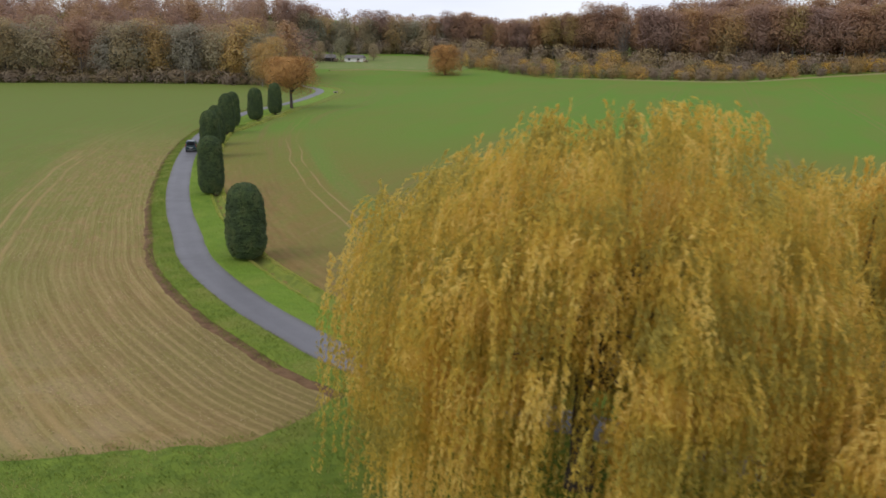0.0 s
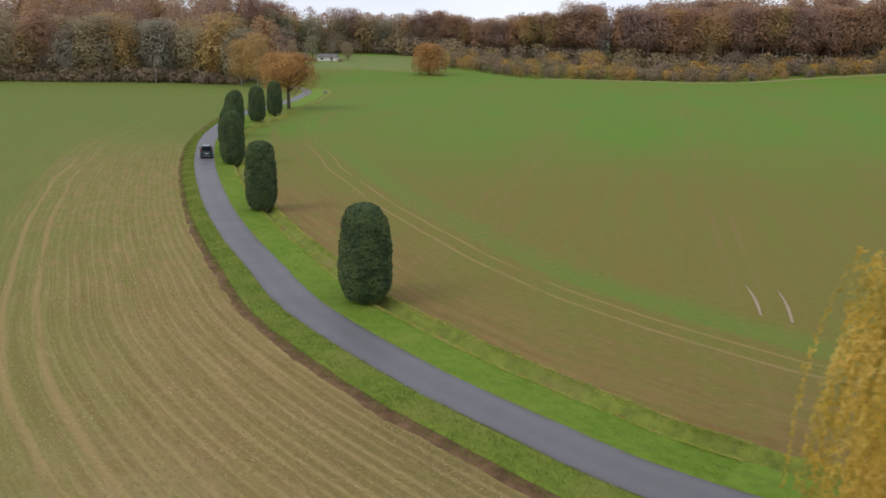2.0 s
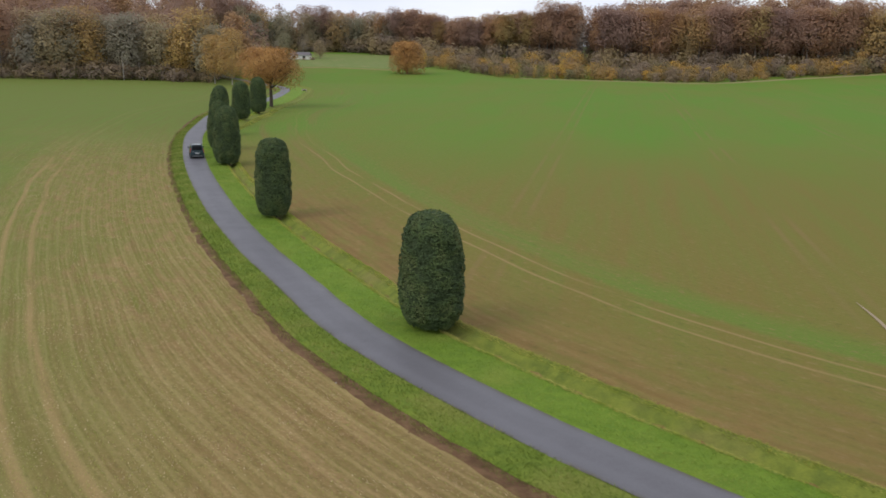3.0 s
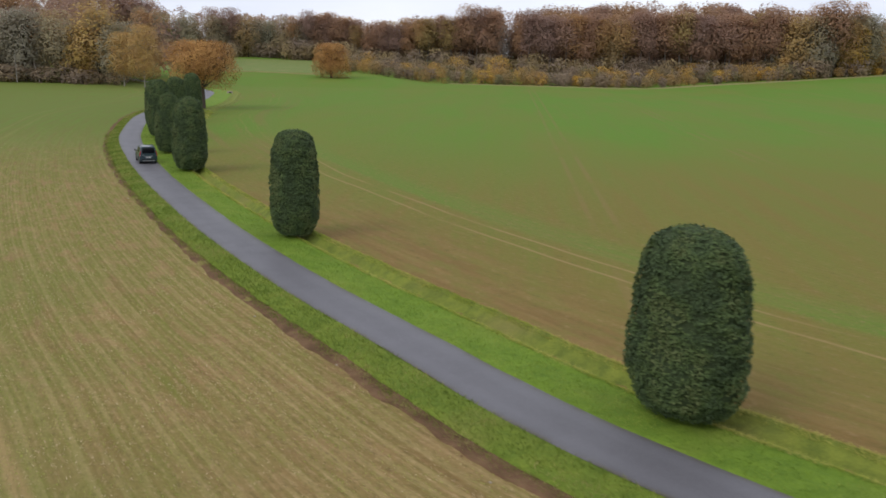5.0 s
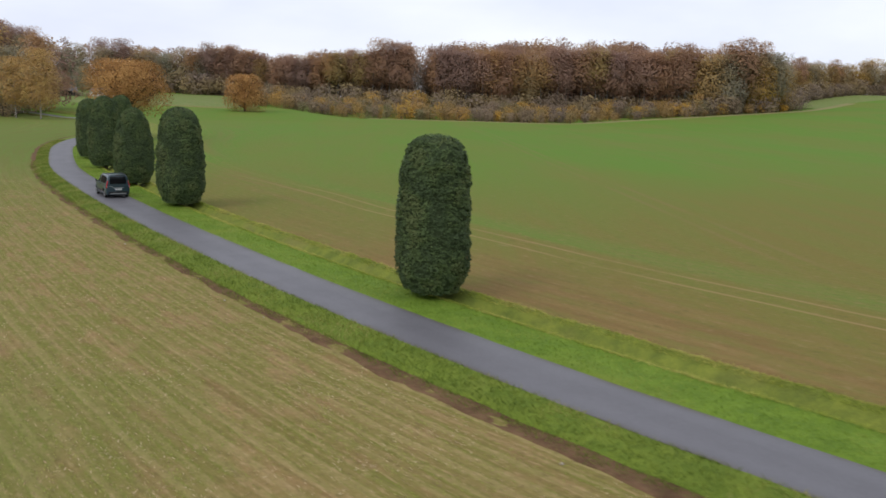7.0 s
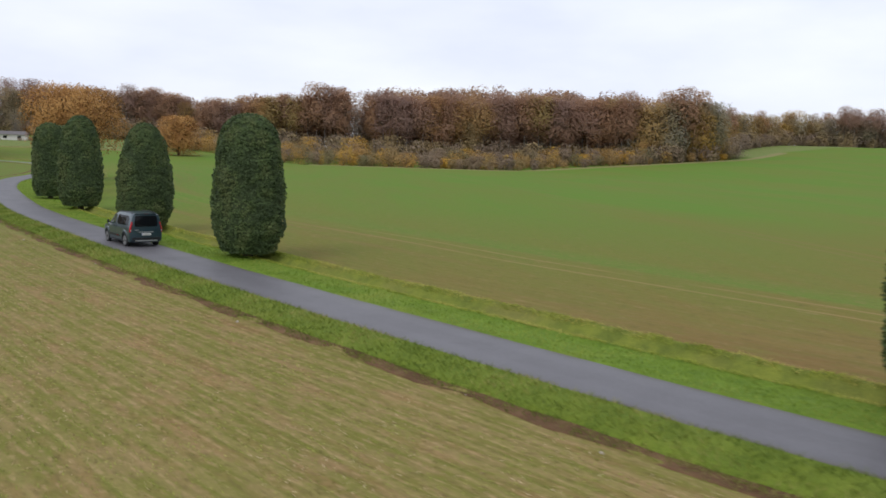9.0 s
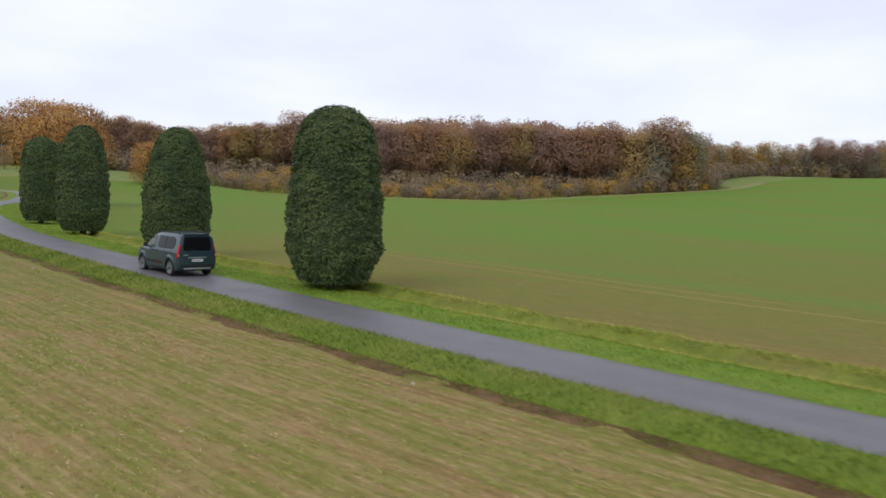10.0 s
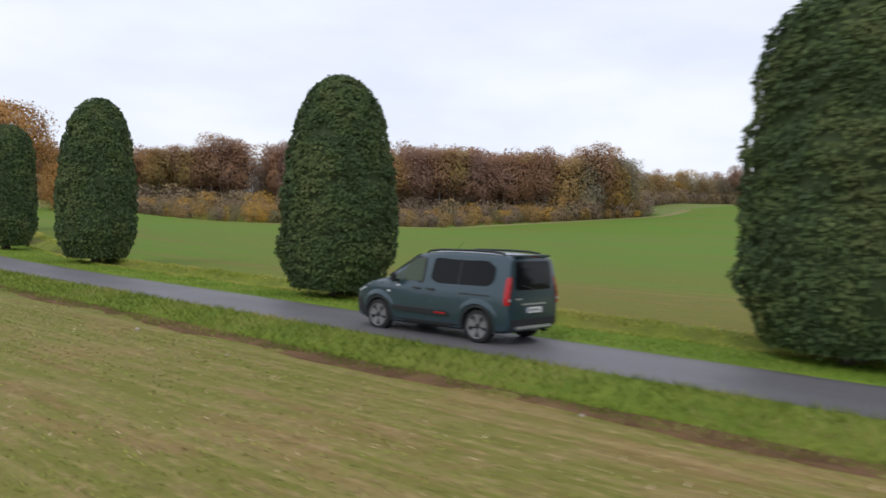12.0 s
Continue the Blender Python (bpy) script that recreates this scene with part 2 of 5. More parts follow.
def asphalt_material():
    k = Mat("worn_asphalt", 0.55, 0.45)
    pos = k.coord()
    uvp = k.coord((1, 1, 1), uv=True)
    sep = k.t.nodes.new("ShaderNodeSeparateXYZ")
    k.link(uvp, sep.inputs[0])
    grain = k.noise(pos, 60.0, 3.0, 0.7)
    stain = k.noise(pos, 0.5, 5.0, 0.6)
    lane = k.noise(k.coord((2.2, 0.05, 1), uv=True), 1.0, 3.0, 0.5)
    col = k.mix(k.grey(grain, 0.3, 0.7), (0.082, 0.078, 0.085), (0.142, 0.135, 0.145))
    col = k.mix(k.grey(k.noise(pos, 7.0, 4.0, 0.7), 0.38, 0.68, 0.0, 0.3), col, (0.155, 0.148, 0.158))
    col = k.mix(k.grey(stain, 0.45, 0.8, 0.0, 0.22), col, (0.085, 0.081, 0.086))
    ad = k.math("ABSOLUTE", sep.outputs[0])
    wheel = k.grey(k.math("ABSOLUTE", k.math("SUBTRACT", ad, 0.72)), 0.42, 0.1, 0.0, 0.35)
    col = k.mix(k.math("MULTIPLY", wheel, lane), col, (0.165, 0.160, 0.170))
    col = k.mix(k.math("MULTIPLY", k.grey(ad, 1.05, 1.35), k.grey(stain, 0.3, 0.6)), col, (0.085, 0.075, 0.05))
    k.color(col)
    k.link(k.grey(stain, 0.3, 0.75, 0.52, 0.60), k.b.inputs["Roughness"])
    k.bump(grain, 0.25, 0.01)
    return k.m


def dirt_material():
    k = Mat("bare_brown_earth", 0.95, 0.1)
    pos = k.coord()
    f, g = k.noise(pos, 1.1, 6.0, 0.65), k.noise(pos, 11.0, 5.0, 0.7)
    col = k.mix(k.grey(f, 0.3, 0.7), (0.095, 0.050, 0.028), (0.195, 0.112, 0.062))
    col = k.mix(k.grey(g, 0.45, 0.75, 0.0, 0.5), col, (0.15, 0.15, 0.045))
    k.color(col)
    k.bump(k.math("ADD", f, g), 0.7, 0.06)
    return k.m


def bark_material(name, a, b):
    k = Mat(name, 0.9, 0.15)
    f = k.noise(k.coord((3, 3, 0.6)), 3.0, 6.0, 0.65)
    k.color(k.mix(f, a, b))
    k.bump(f, 0.7, 0.05)
    return k.m


def paint_material(name, c, rough=0.32):
    k = Mat(name, rough, 0.5)
    k.b.inputs["Metallic"].default_value = 0.25
    k.b.inputs["Coat Weight"].default_value = 0.6
    k.b.inputs["Coat Roughness"].default_value = 0.08
    f = k.noise(k.coord(), 3.0, 4.0)
    dust = k.grey(k.noise(k.coord((1, 1, 1)), 14.0, 5.0), 0.45, 0.8, 0.0, 0.10)
    k.color(k.mix(dust, k.mix(f, tuple(v * 0.92 for v in c), tuple(v * 1.08 for v in c)), (0.16, 0.14, 0.12)))
    return k.m


FIELD = field_material()
LAWN = grass_material("mown_lawn", (0.130, 0.215, 0.024), (0.190, 0.290, 0.032), (0.24, 0.28, 0.048))
VERGE = grass_material("verge_grass", (0.133, 0.194, 0.025), (0.196, 0.253, 0.033), (0.239, 0.238, 0.056))
CORNER_GRASS = grass_material("tufted_lawn", (0.105, 0.160, 0.022), (0.180, 0.245, 0.032), (0.22, 0.21, 0.05))
RIDGE = grass_material("tussocky_ridge", (0.130, 0.165, 0.030), (0.250, 0.280, 0.046), (0.25, 0.21, 0.070))
DRY_GRASS = grass_material("dry_pale_grass", (0.22, 0.205, 0.080), (0.29, 0.255, 0.105), (0.19, 0.215, 0.062))
MEADOW = grass_material("pale_meadow", (0.140, 0.200, 0.045), (0.210, 0.240, 0.075), (0.27, 0.24, 0.10))
ASPHALT, DIRT = asphalt_material(), dirt_material()
BEECH_BARK = bark_material("smooth_beech_bark", (0.13, 0.115, 0.10), (0.25, 0.225, 0.195))
BARK = bark_material("grey_brown_bark", (0.045, 0.036, 0.028), (0.13, 0.105, 0.085))
PALE_BARK = bark_material("pale_birch_bark", (0.18, 0.16, 0.135), (0.42, 0.39, 0.345))
YEW = foliage("clipped_yew", [(0.0, (0.068, 0.100, 0.045)), (0.5, (0.090, 0.132, 0.050)), (0.85, (0.109, 0.151, 0.053)), (1.0, (0.127, 0.154, 0.060))], 0.5, 0.25, 1.0, contrast=0.12)
# the shade inside the yews, painted as a dark green
YEW_SHADE = plain("yew_inner_shade", (0.055, 0.074, 0.036), 0.95, 0.0, 0.05, 0.3)
WILLOW = foliage("willow_autumn_leaves", [(0.0, (0.42, 0.35, 0.085)), (0.35, (0.60, 0.450, 0.090)), (0.7, (0.70, 0.480, 0.090)), (1.0, (0.78, 0.58, 0.17))], 0.4, 0.5, 0.45, contrast=0.06)

# ---------------------------------------------------------------- tools for meshes


def mesh_np(name, verts, faces, mat=None, smooth=False, uv=None):
    """A mesh from arrays; faces: rows of 3 or 4 indices."""
    verts, faces = np.asarray(verts, np.float32), np.asarray(faces, np.int32)
    me = bpy.data.meshes.new(name)
    k = faces.shape[1]
    me.vertices.add(len(verts))
    me.vertices.foreach_set("co", verts.ravel())
    me.loops.add(faces.size)
    me.loops.foreach_set("vertex_index", faces.ravel())
    me.polygons.add(len(faces))
    me.polygons.foreach_set("loop_start", np.arange(0, faces.size, k, dtype=np.int32))
    me.polygons.foreach_set("use_smooth", np.full(len(faces), smooth))
    if uv is not None:
        lay = me.uv_layers.new(name="UVMap")
        lay.data.foreach_set("uv", np.asarray(uv, np.float32)[faces.ravel()].ravel())
    me.update(calc_edges=True)
    if mat:
        me.materials.append(mat)
    return me


def thing(name, m, label, category, group="", kind=""):
    ob = new(name)
    ob.empty_display_size = 0.3
    ob.matrix_basis = m
    return tagged(ob, label, category, group, kind)


def part(name, data, material, parent, label=""):
    """Links a bmesh or a mesh as one mesh object under a thing or a part."""
    if isinstance(data, bmesh.types.BMesh):
        me = bpy.data.meshes.new(name)
        data.normal_update()
        data.to_mesh(me)
        data.free()
    else:
        me = data
    if material and not me.materials:
        me.materials.append(material)
    ob = new(name, me)
    ob.parent = parent
    return tagged(ob, label)


def cards(pts, size, r, normal=None, jitter=1.0, aspect=1.0):
    """Four-cornered leaf clumps round the points, loosely facing the normals."""
    n = len(pts)
    a = r.normal(size=(n, 3)) * jitter
    if normal is not None:
        a += normal
    a /= np.linalg.norm(a, axis=1, keepdims=True) + 1e-9
    up = r.normal(size=(n, 3)) * 0.5 + (0, 0, 0.6)
    u = np.cross(a, up)
    u /= np.linalg.norm(u, axis=1, keepdims=True) + 1e-9
    v = np.cross(a, u)
    s = (np.asarray(size) * r.uniform(0.6, 1.35, n))[:, None]
    k1, k2 = r.uniform(0.55, 1.0, (n, 1)), r.uniform(0.55, 1.0, (n, 1))
    q = np.stack([pts - u * s * aspect * k1 - v * s * 0.2, pts - v * s * k2, pts + u * s * aspect, pts + v * s], 1)
    return q.reshape(-1, 3), np.arange(4 * n, dtype=np.int32).reshape(n, 4)


def sprigs(pts, size, r, normal, jitter):
    """Three-cornered leaf clumps round the points, loosely facing the normals."""
    n = len(pts)
    a = r.normal(size=(n, 3)) * jitter + normal
    a /= np.linalg.norm(a, axis=1, keepdims=True) + 1e-9
    u = np.cross(a, r.normal(size=(n, 3)))
    u /= np.linalg.norm(u, axis=1, keepdims=True) + 1e-9
    v = np.cross(a, u)
    s = (size * r.uniform(0.6, 1.35, n))[:, None]
    k = r.uniform(0.6, 1.1, (n, 2, 1))
    q = np.stack([pts - u * s * k[:, 0] - v * s * 0.5, pts + u * s - v * s * 0.6 * k[:, 1], pts + v * s], 1)
    return q.reshape(-1, 3), np.arange(3 * n, dtype=np.int32).reshape(n, 3)


def tube(points, radii, sides=6):
    """A tapered limb along the points."""
    pts = np.asarray(points, float)
    tang = np.gradient(pts, axis=0)
    vs, fs = [], []
    for i, (p, tg, ra) in enumerate(zip(pts, tang, radii)):
        tg = tg / (np.linalg.norm(tg) + 1e-9)
        e1 = np.cross(tg, (0.31, 0.95, 0.05))
        e1 /= np.linalg.norm(e1) + 1e-9
        e2 = np.cross(tg, e1)
        an = np.arange(sides) / sides * 2 * np.pi
        vs.append(p + ra * (np.cos(an)[:, None] * e1 + np.sin(an)[:, None] * e2))
    for i in range(len(pts) - 1):
        for j in range(sides):
            k = (j + 1) % sides
            fs.append((i * sides + j, i * sides + k, (i + 1) * sides + k, (i + 1) * sides + j))
    return np.concatenate(vs), np.array(fs)


def joined(pieces):
    vs, fs, off = [], [], 0
    for v, f in pieces:
        vs.append(v)
        fs.append(np.asarray(f) + off)
        off += len(v)
    return np.concatenate(vs), np.concatenate(fs)


# ---------------------------------------------------------------- the lie of the land
_KY = np.arange(-80.0, 801.0)
_KZ = np.interp(_KY, [-80, 0, 40, 55, 70, 84, 100, 113, 130, 145, 163, 180, 202, 240, 330], [-0.5, -0.6, -0.8, -0.9, -1.0, -1.08, -0.92, -0.75, -0.5, -0.32, -0.18, 0.05, 0.45, 1.0, 1.9])
_KER = np.exp(-0.5 * (np.arange(-12, 13) / 4.0) ** 2)
_KZ = np.convolve(np.pad(_KZ, 12, mode="edge"), _KER / _KER.sum(), mode="valid")


def step(x, a, b):
    u = np.clip((np.asarray(x, float) - a) / (b - a), 0, 1)
    return u * u * (3 - 2 * u)


def land(x, y):
    """Height of the ground."""
    x, y = np.asarray(x, float), np.asarray(y, float)
    z = np.interp(y, _KY, _KZ)
    z = z + 0.045 * np.clip(y - 320, 0, 400) * step(x, 50, 10) + 0.06 * np.clip(x - 125, 0, 235) * step(y, 130, 340)
    z = z + 0.032 * np.clip(x - 262, 0, 110) * step(y, 260, 380)
    z = z + 0.09 * np.clip(y - 400, 0, 90) * step(x, 20, 60) * (0.25 + 0.75 * step(x, 300, 200)) + 0.052 * np.clip(y - 350, 0, 400) * step(x, -50, -120)
    return z


# middle line of the lane
LANE = [(75, 1), (50, 12.5), (30, 23.5), (14.5, 32.4), (5, 38.2), (-1.18, 42.23), (-5.58, 46.02), (-8.71, 49.99), (-11.66, 53.96),
        (-14.33, 57.92), (-18.98, 65.91), (-21.72, 71.92), (-24.53, 79.89), (-27.48, 87.82), (-30.11, 95.81), (-32.55, 103.82), (-34.69, 111.82), (-36.77, 119.81),
        (-38.69, 127.83), (-40.45, 135.88), (-42.03, 143.92), (-43.49, 151.95), (-44.73, 159.97), (-45.63, 167.99), (-46.66, 184), (-47, 196), (-46.2, 208),
        (-44.9, 216), (-42.4, 227), (-40.3, 243), (-39.5, 261), (-39.5, 277), (-42, 291), (-47.3, 304), (-58, 326), (-75, 352),
        (-105, 380)]


def spline(points, stepsize=0.5):
    p = np.asarray(points, float)
    p = np.vstack([2 * p[0] - p[1], p, 2 * p[-1] - p[-2]])
    out = []
    for i in range(1, len(p) - 2):
        n = max(2, int(np.linalg.norm(p[i + 1] - p[i]) / stepsize))
        u = (np.arange(n) / n)[:, None]
        a, b, c, d = p[i - 1], p[i], p[i + 1], p[i + 2]
        out.append(0.5 * (2 * b + (c - a) * u + (2 * a - 5 * b + 4 * c - d) * u ** 2 + (3 * b - a - 3 * c + d) * u ** 3))
    return np.vstack(out + [p[-2:-1]])


LINE = spline(LANE)
for _ in range(6):
    LINE[1:-1] = 0.25 * LINE[:-2] + 0.5 * LINE[1:-1] + 0.25 * LINE[2:]
_seg = np.gradient(LINE, axis=0)
DIRS = _seg / np.linalg.norm(_seg, axis=1, keepdims=True)
RIGHT = np.stack([DIRS[:, 1], -DIRS[:, 0]], 1)
ALONG = np.concatenate([[0], np.cumsum(np.linalg.norm(np.diff(LINE, axis=0), axis=1))])
S0 = ALONG[np.argmin(np.abs(LINE[:, 1] - 44))]
ALONG = ALONG - S0 + 40


def lane_coords(x, y):
    """Metres to the right of the lane's middle (left: minus), and metres along it."""
    x, y = np.ravel(x), np.ravel(y)
    d, s = np.empty(len(x)), np.empty(len(x))
    L2, R2, A2 = LINE[::3], RIGHT[::3], ALONG[::3]
    D2 = DIRS[::3]
    for i in range(0, len(x), 4000):
        q = np.stack([x[i:i + 4000], y[i:i + 4000]], 1)
        dd = ((q[:, None, :] - L2[None]) ** 2).sum(2)
        k = dd.argmin(1)
        off = q - L2[k]
        side = np.sign((off * R2[k]).sum(1))
        fwd = (off * D2[k]).sum(1)
        lat = (off * R2[k]).sum(1)
        far = np.sqrt(dd[np.arange(len(k)), k])
        d[i:i + 4000] = np.where(np.abs(fwd) < 2.5, lat, side * far)
        s[i:i + 4000] = A2[k] + np.clip(fwd, -2.5, 2.5)
    return d, s


def on_lane(s, d):
    """The place at s metres along the lane and d metres to its right."""
    s = np.asarray(s, float)
    p = np.stack([np.interp(s, ALONG, LINE[:, 0]), np.interp(s, ALONG, LINE[:, 1])], -1)
    r = np.stack([np.interp(s, ALONG, RIGHT[:, 0]), np.interp(s, ALONG, RIGHT[:, 1])], -1)
    return p + r * np.asarray(d)[..., None]


def axis(knots):
    return np.concatenate([np.arange(a, b, st) for a, b, st in knots] + [[knots[-1][1]]])


def fuzz(x, y, scale, seed=0.0):
    """Smooth noise from -1 to 1."""
    x, y = np.ravel(x), np.ravel(y)
    return np.array([noise.noise((a * scale + seed, b * scale - seed, seed * 1.7)) for a, b in zip(x, y)])


HALF = 1.35


def left_width(s):
    """Width of the left verge, with its furrow beyond, along the lane."""
    return np.interp(s, [40, 58, 78, 92, 125, 150, 170], [2.2, 2.2, 1.9, 1.6, 1.55, 1.5, 1.4])


def right_width(s):
    return np.interp(s, [40, 60, 78, 94, 108, 120, 150, 168, 184, 204, 228, 255], [4.3, 4.7, 4.65, 4.5, 4.2, 4.1, 3.9, 3.9, 6.8, 9.6, 8.2, 7.0])


def camber(s):
    """How far the lane stands above the land beside it."""
    return 0.02 + 0.025 * step(s, 78, 105) * step(s, 200, 165)


def side_drop(d, s):
    """The field left of the lane lies lower than the verge."""
    d, s = np.asarray(d, float), np.asarray(s, float)
    return -0.17 * step(-d, HALF + 0.2, HALF + 2.0) * step(-d, 70, 35) * step(s, 70, 95) * step(s, 190, 165)


# ---------------------------------------------------------------- ground: one sheet to the horizon
gx = axis([(-4000, -1000, 600), (-1000, -400, 100), (-400, -130, 18), (-130, -70, 4), (-70, 30, 1.25), (30, 90, 4), (90, 400, 14), (400, 1000, 60), (1000, 4000, 600)])
gy = axis([(-4000, -1000, 600), (-1000, -200, 100), (-200, -20, 18), (-20, 20, 4), (20, 160, 1.25), (160, 320, 3.5), (320, 640, 10), (640, 1000, 60), (1000, 4600, 600)])
X, Y = np.meshgrid(gx, gy)
Z = land(X, Y)
d_, s_ = lane_coords(X, Y)
under = (step(d_, -HALF - left_width(s_) + 0.35, -HALF - left_width(s_) + 1.2) * step(d_, HALF + right_width(s_) - 0.1, HALF + right_width(s_) - 1.0)).reshape(X.shape)
Z = Z - 0.26 * under + side_drop(d_, s_).reshape(X.shape)
nx, ny = len(gx), len(gy)
idx = np.arange(nx * ny).reshape(ny, nx)
quads = np.stack([idx[:-1, :-1], idx[:-1, 1:], idx[1:, 1:], idx[1:, :-1]], -1).reshape(-1, 4)
ground = new("ground", mesh_np("ground", np.stack([X, Y, Z], -1).reshape(-1, 3), quads, FIELD, True, np.stack([d_, s_], 1)))
tagged(ground, "drilled autumn fields of brown soil, straw and green seedlings", "ground", kind="structure")


# ---------------------------------------------------------------- lane and verges, laid along the middle line
def band(name, edges, count, profile, mat, s0=-30, s1=430, ds=0.5, label="", category="", ragged=(0, 0)):
    """A strip between two edges, each a function of the metres along the lane."""
    s = np.concatenate([np.arange(s0, 170, ds), np.arange(170, s1, 2.0)])
    u = np.linspace(0, 1, count)
    edge0 = edges(s)[0] + ragged[0] * (fuzz(s, s * 0, 0.35, 3.1 + count) + 0.6 * fuzz(s, s * 0, 1.3, 5.2 + count))
    edge1 = edges(s)[1] + ragged[1] * (fuzz(s, s * 0, 0.35, 8.7 + count) + 0.6 * fuzz(s, s * 0, 1.3, 1.9 + count))
    D = edge0[:, None] + (edge1 - edge0)[:, None] * u[None]
    S = np.repeat(s[:, None], count, 1)
    P = on_lane(S, D)
    Zs = land(P[..., 0], P[..., 1]) + profile(D, S, u[None] + 0 * D)
    ids = np.arange(len(s) * count).reshape(len(s), count)
    q = np.stack([ids[:-1, :-1], ids[:-1, 1:], ids[1:, 1:], ids[1:, :-1]], -1).reshape(-1, 4)
    ob = new(name, mesh_np(name, np.concatenate([P, Zs[..., None]], -1).reshape(-1, 3), q, mat, True, np.stack([D, S], -1).reshape(-1, 2)))
    return tagged(ob, label, category, kind="structure")


def road_z(D, S, u):
    return 0.07 + camber(S) - 0.018 * (D / HALF) ** 2


def lumps(D, S, scale, seed):
    return fuzz(D * 1.0, S, scale, seed).reshape(D.shape)


def right_z(D, S, u):
    e = (D - HALF) / right_width(S) * 4.4
    prof = 0.065 - 0.03 * step(e, 0, 2.2) - 0.26 * np.exp(-((e - 3.05) / 0.30) ** 2) + 0.05 * np.exp(-((e - 2.45) / 0.2) ** 2) + 0.24 * np.exp(-((e - 3.85) / 0.26) ** 2) - 0.19 * step(e, 3.9, 4.4)
    rough = step(e, 2.1, 2.9)
    prof = prof - 0.07 * step(D, HALF - 0.05, HALF - 0.13)
    prof = prof + camber(S) * step(e, 2.6, 0.0)
    return prof + 0.012 * lumps(D, S, 1.2, 2.0) + rough * (0.055 * lumps(D, S, 1.1, 4.0) + 0.035 * lumps(D, S, 2.8, 6.0))


def left_z(D, S, u):
    e = (-D - HALF) / left_width(S) * 2.7
    return side_drop(D, S) + camber(S) * step(e, 2.2, 0.2) + 0.065 - 0.07 * step(-D, HALF - 0.03, HALF - 0.10) + 0.02 * step(e, 0.4, 1.6) - 0.11 * step(e, 2.2, 2.7) + (0.012 + 0.022 * step(e, 0.3, 1.5)) * lumps(D, S, 0.9, 1.0) + 0.025 * step(e, 0.3, 1.2) * lumps(D, S, 2.6, 9.0)


def furrow_z(D, S, u):
    return side_drop(D, S) + 0.030 + (0.025 * lumps(D, S, 1.6, 12.0) + 0.03 * lumps(D, S, 4.0, 14.0)) * np.sin(np.pi * u) - 0.07 * step(np.abs(u - 0.5), 0.36, 0.5)


band("road", lambda s: (-HALF + 0 * s, HALF + 0 * s), 9, road_z, ASPHALT, label="narrow curving lane of worn grey asphalt", category="road", ragged=(0.05, 0.05))
band("verge_right", lambda s: (HALF - 0.13 + 0 * s, HALF + 0.60 * right_width(s)), 16, right_z, LAWN, label="mown bright green grass verge beside the lane", category="verge", ragged=(0.05, 0.0))
band("verge_ridge", lambda s: (HALF + 0.60 * right_width(s), HALF + right_width(s)), 16, right_z, RIDGE, label="low yellow-green ridge of tussocky grass beyond a shallow groove", category="verge", ragged=(0.0, 0.25))
band("verge_left", lambda s: (-HALF + 0.10 + 0 * s, -HALF - left_width(s)), 14, left_z, VERGE, label="rough green grass verge sloping down from the lane", category="verge", ragged=(0.05, 0.20))
band("furrow", lambda s: (-HALF - left_width(s) + 0.30 - 0.12 * step(s, 85, 110), -HALF - left_width(s) - 0.68 + 0.22 * step(s, 85, 110)), 9, furrow_z, DIRT, s0=30, label="ploughed furrow of bare brown earth beside the verge", category="furrow", ragged=(0.12, 0.26))

# lawn at the near corner of the field
lx = axis([(-120, -40, 4), (-40, 4, 0.8), (4, 70, 4)])
lv = np.linspace(0, 1, 46) ** 0.6
edge_y = np.interp(lx, [-120, -19, -14.6, -9.8, -7.4, -5.8, -4.4, -1.2, 5, 14.5, 30, 70], [22, 33.9, 34.8, 35.7, 36.8, 40.0, 44.0, 42.0, 38.0, 32.2, 23.3, 3]) + 0.35 * fuzz(lx, lx * 0, 0.5, 2.2)
LX = np.repeat(lx[:, None], 46, 1)
LY = -60 + (edge_y[:, None] + 60) * lv[None]
LZ = land(LX, LY) + 0.03 + 0.05 * fuzz(LX, LY, 0.6, 7.7).reshape(LX.shape) * (lv[None] < 0.995) - 0.06 * (lv[None] > 0.995)
ids = np.arange(LX.size).reshape(LX.shape)
lawn = new("lawn", mesh_np("lawn", np.stack([LX, LY, LZ], -1).reshape(-1, 3), np.stack([ids[:-1, :-1], ids[1:, :-1], ids[1:, 1:], ids[:-1, 1:]], -1).reshape(-1, 4), CORNER_GRASS, True))
tagged(lawn, "green lawn bordering the corner of the field", "lawn", kind="structure")


# ---------------------------------------------------------------- clipped yew columns along the lane
def yew_shape(u, flat, taper=0.16):
    """Radius of a column at the share u of its height."""
    low = 0.70 + 0.30 * np.clip(u / 0.17, 0, 1) ** 0.7
    mid = 1.0 - taper * np.clip((u - 0.38) / 0.5, 0, 1) ** 1.4
    cap = np.clip(1 - np.clip((u - 0.72) / 0.28, 0, 1) ** flat, 0, 1) ** 0.5
    return low * mid * cap


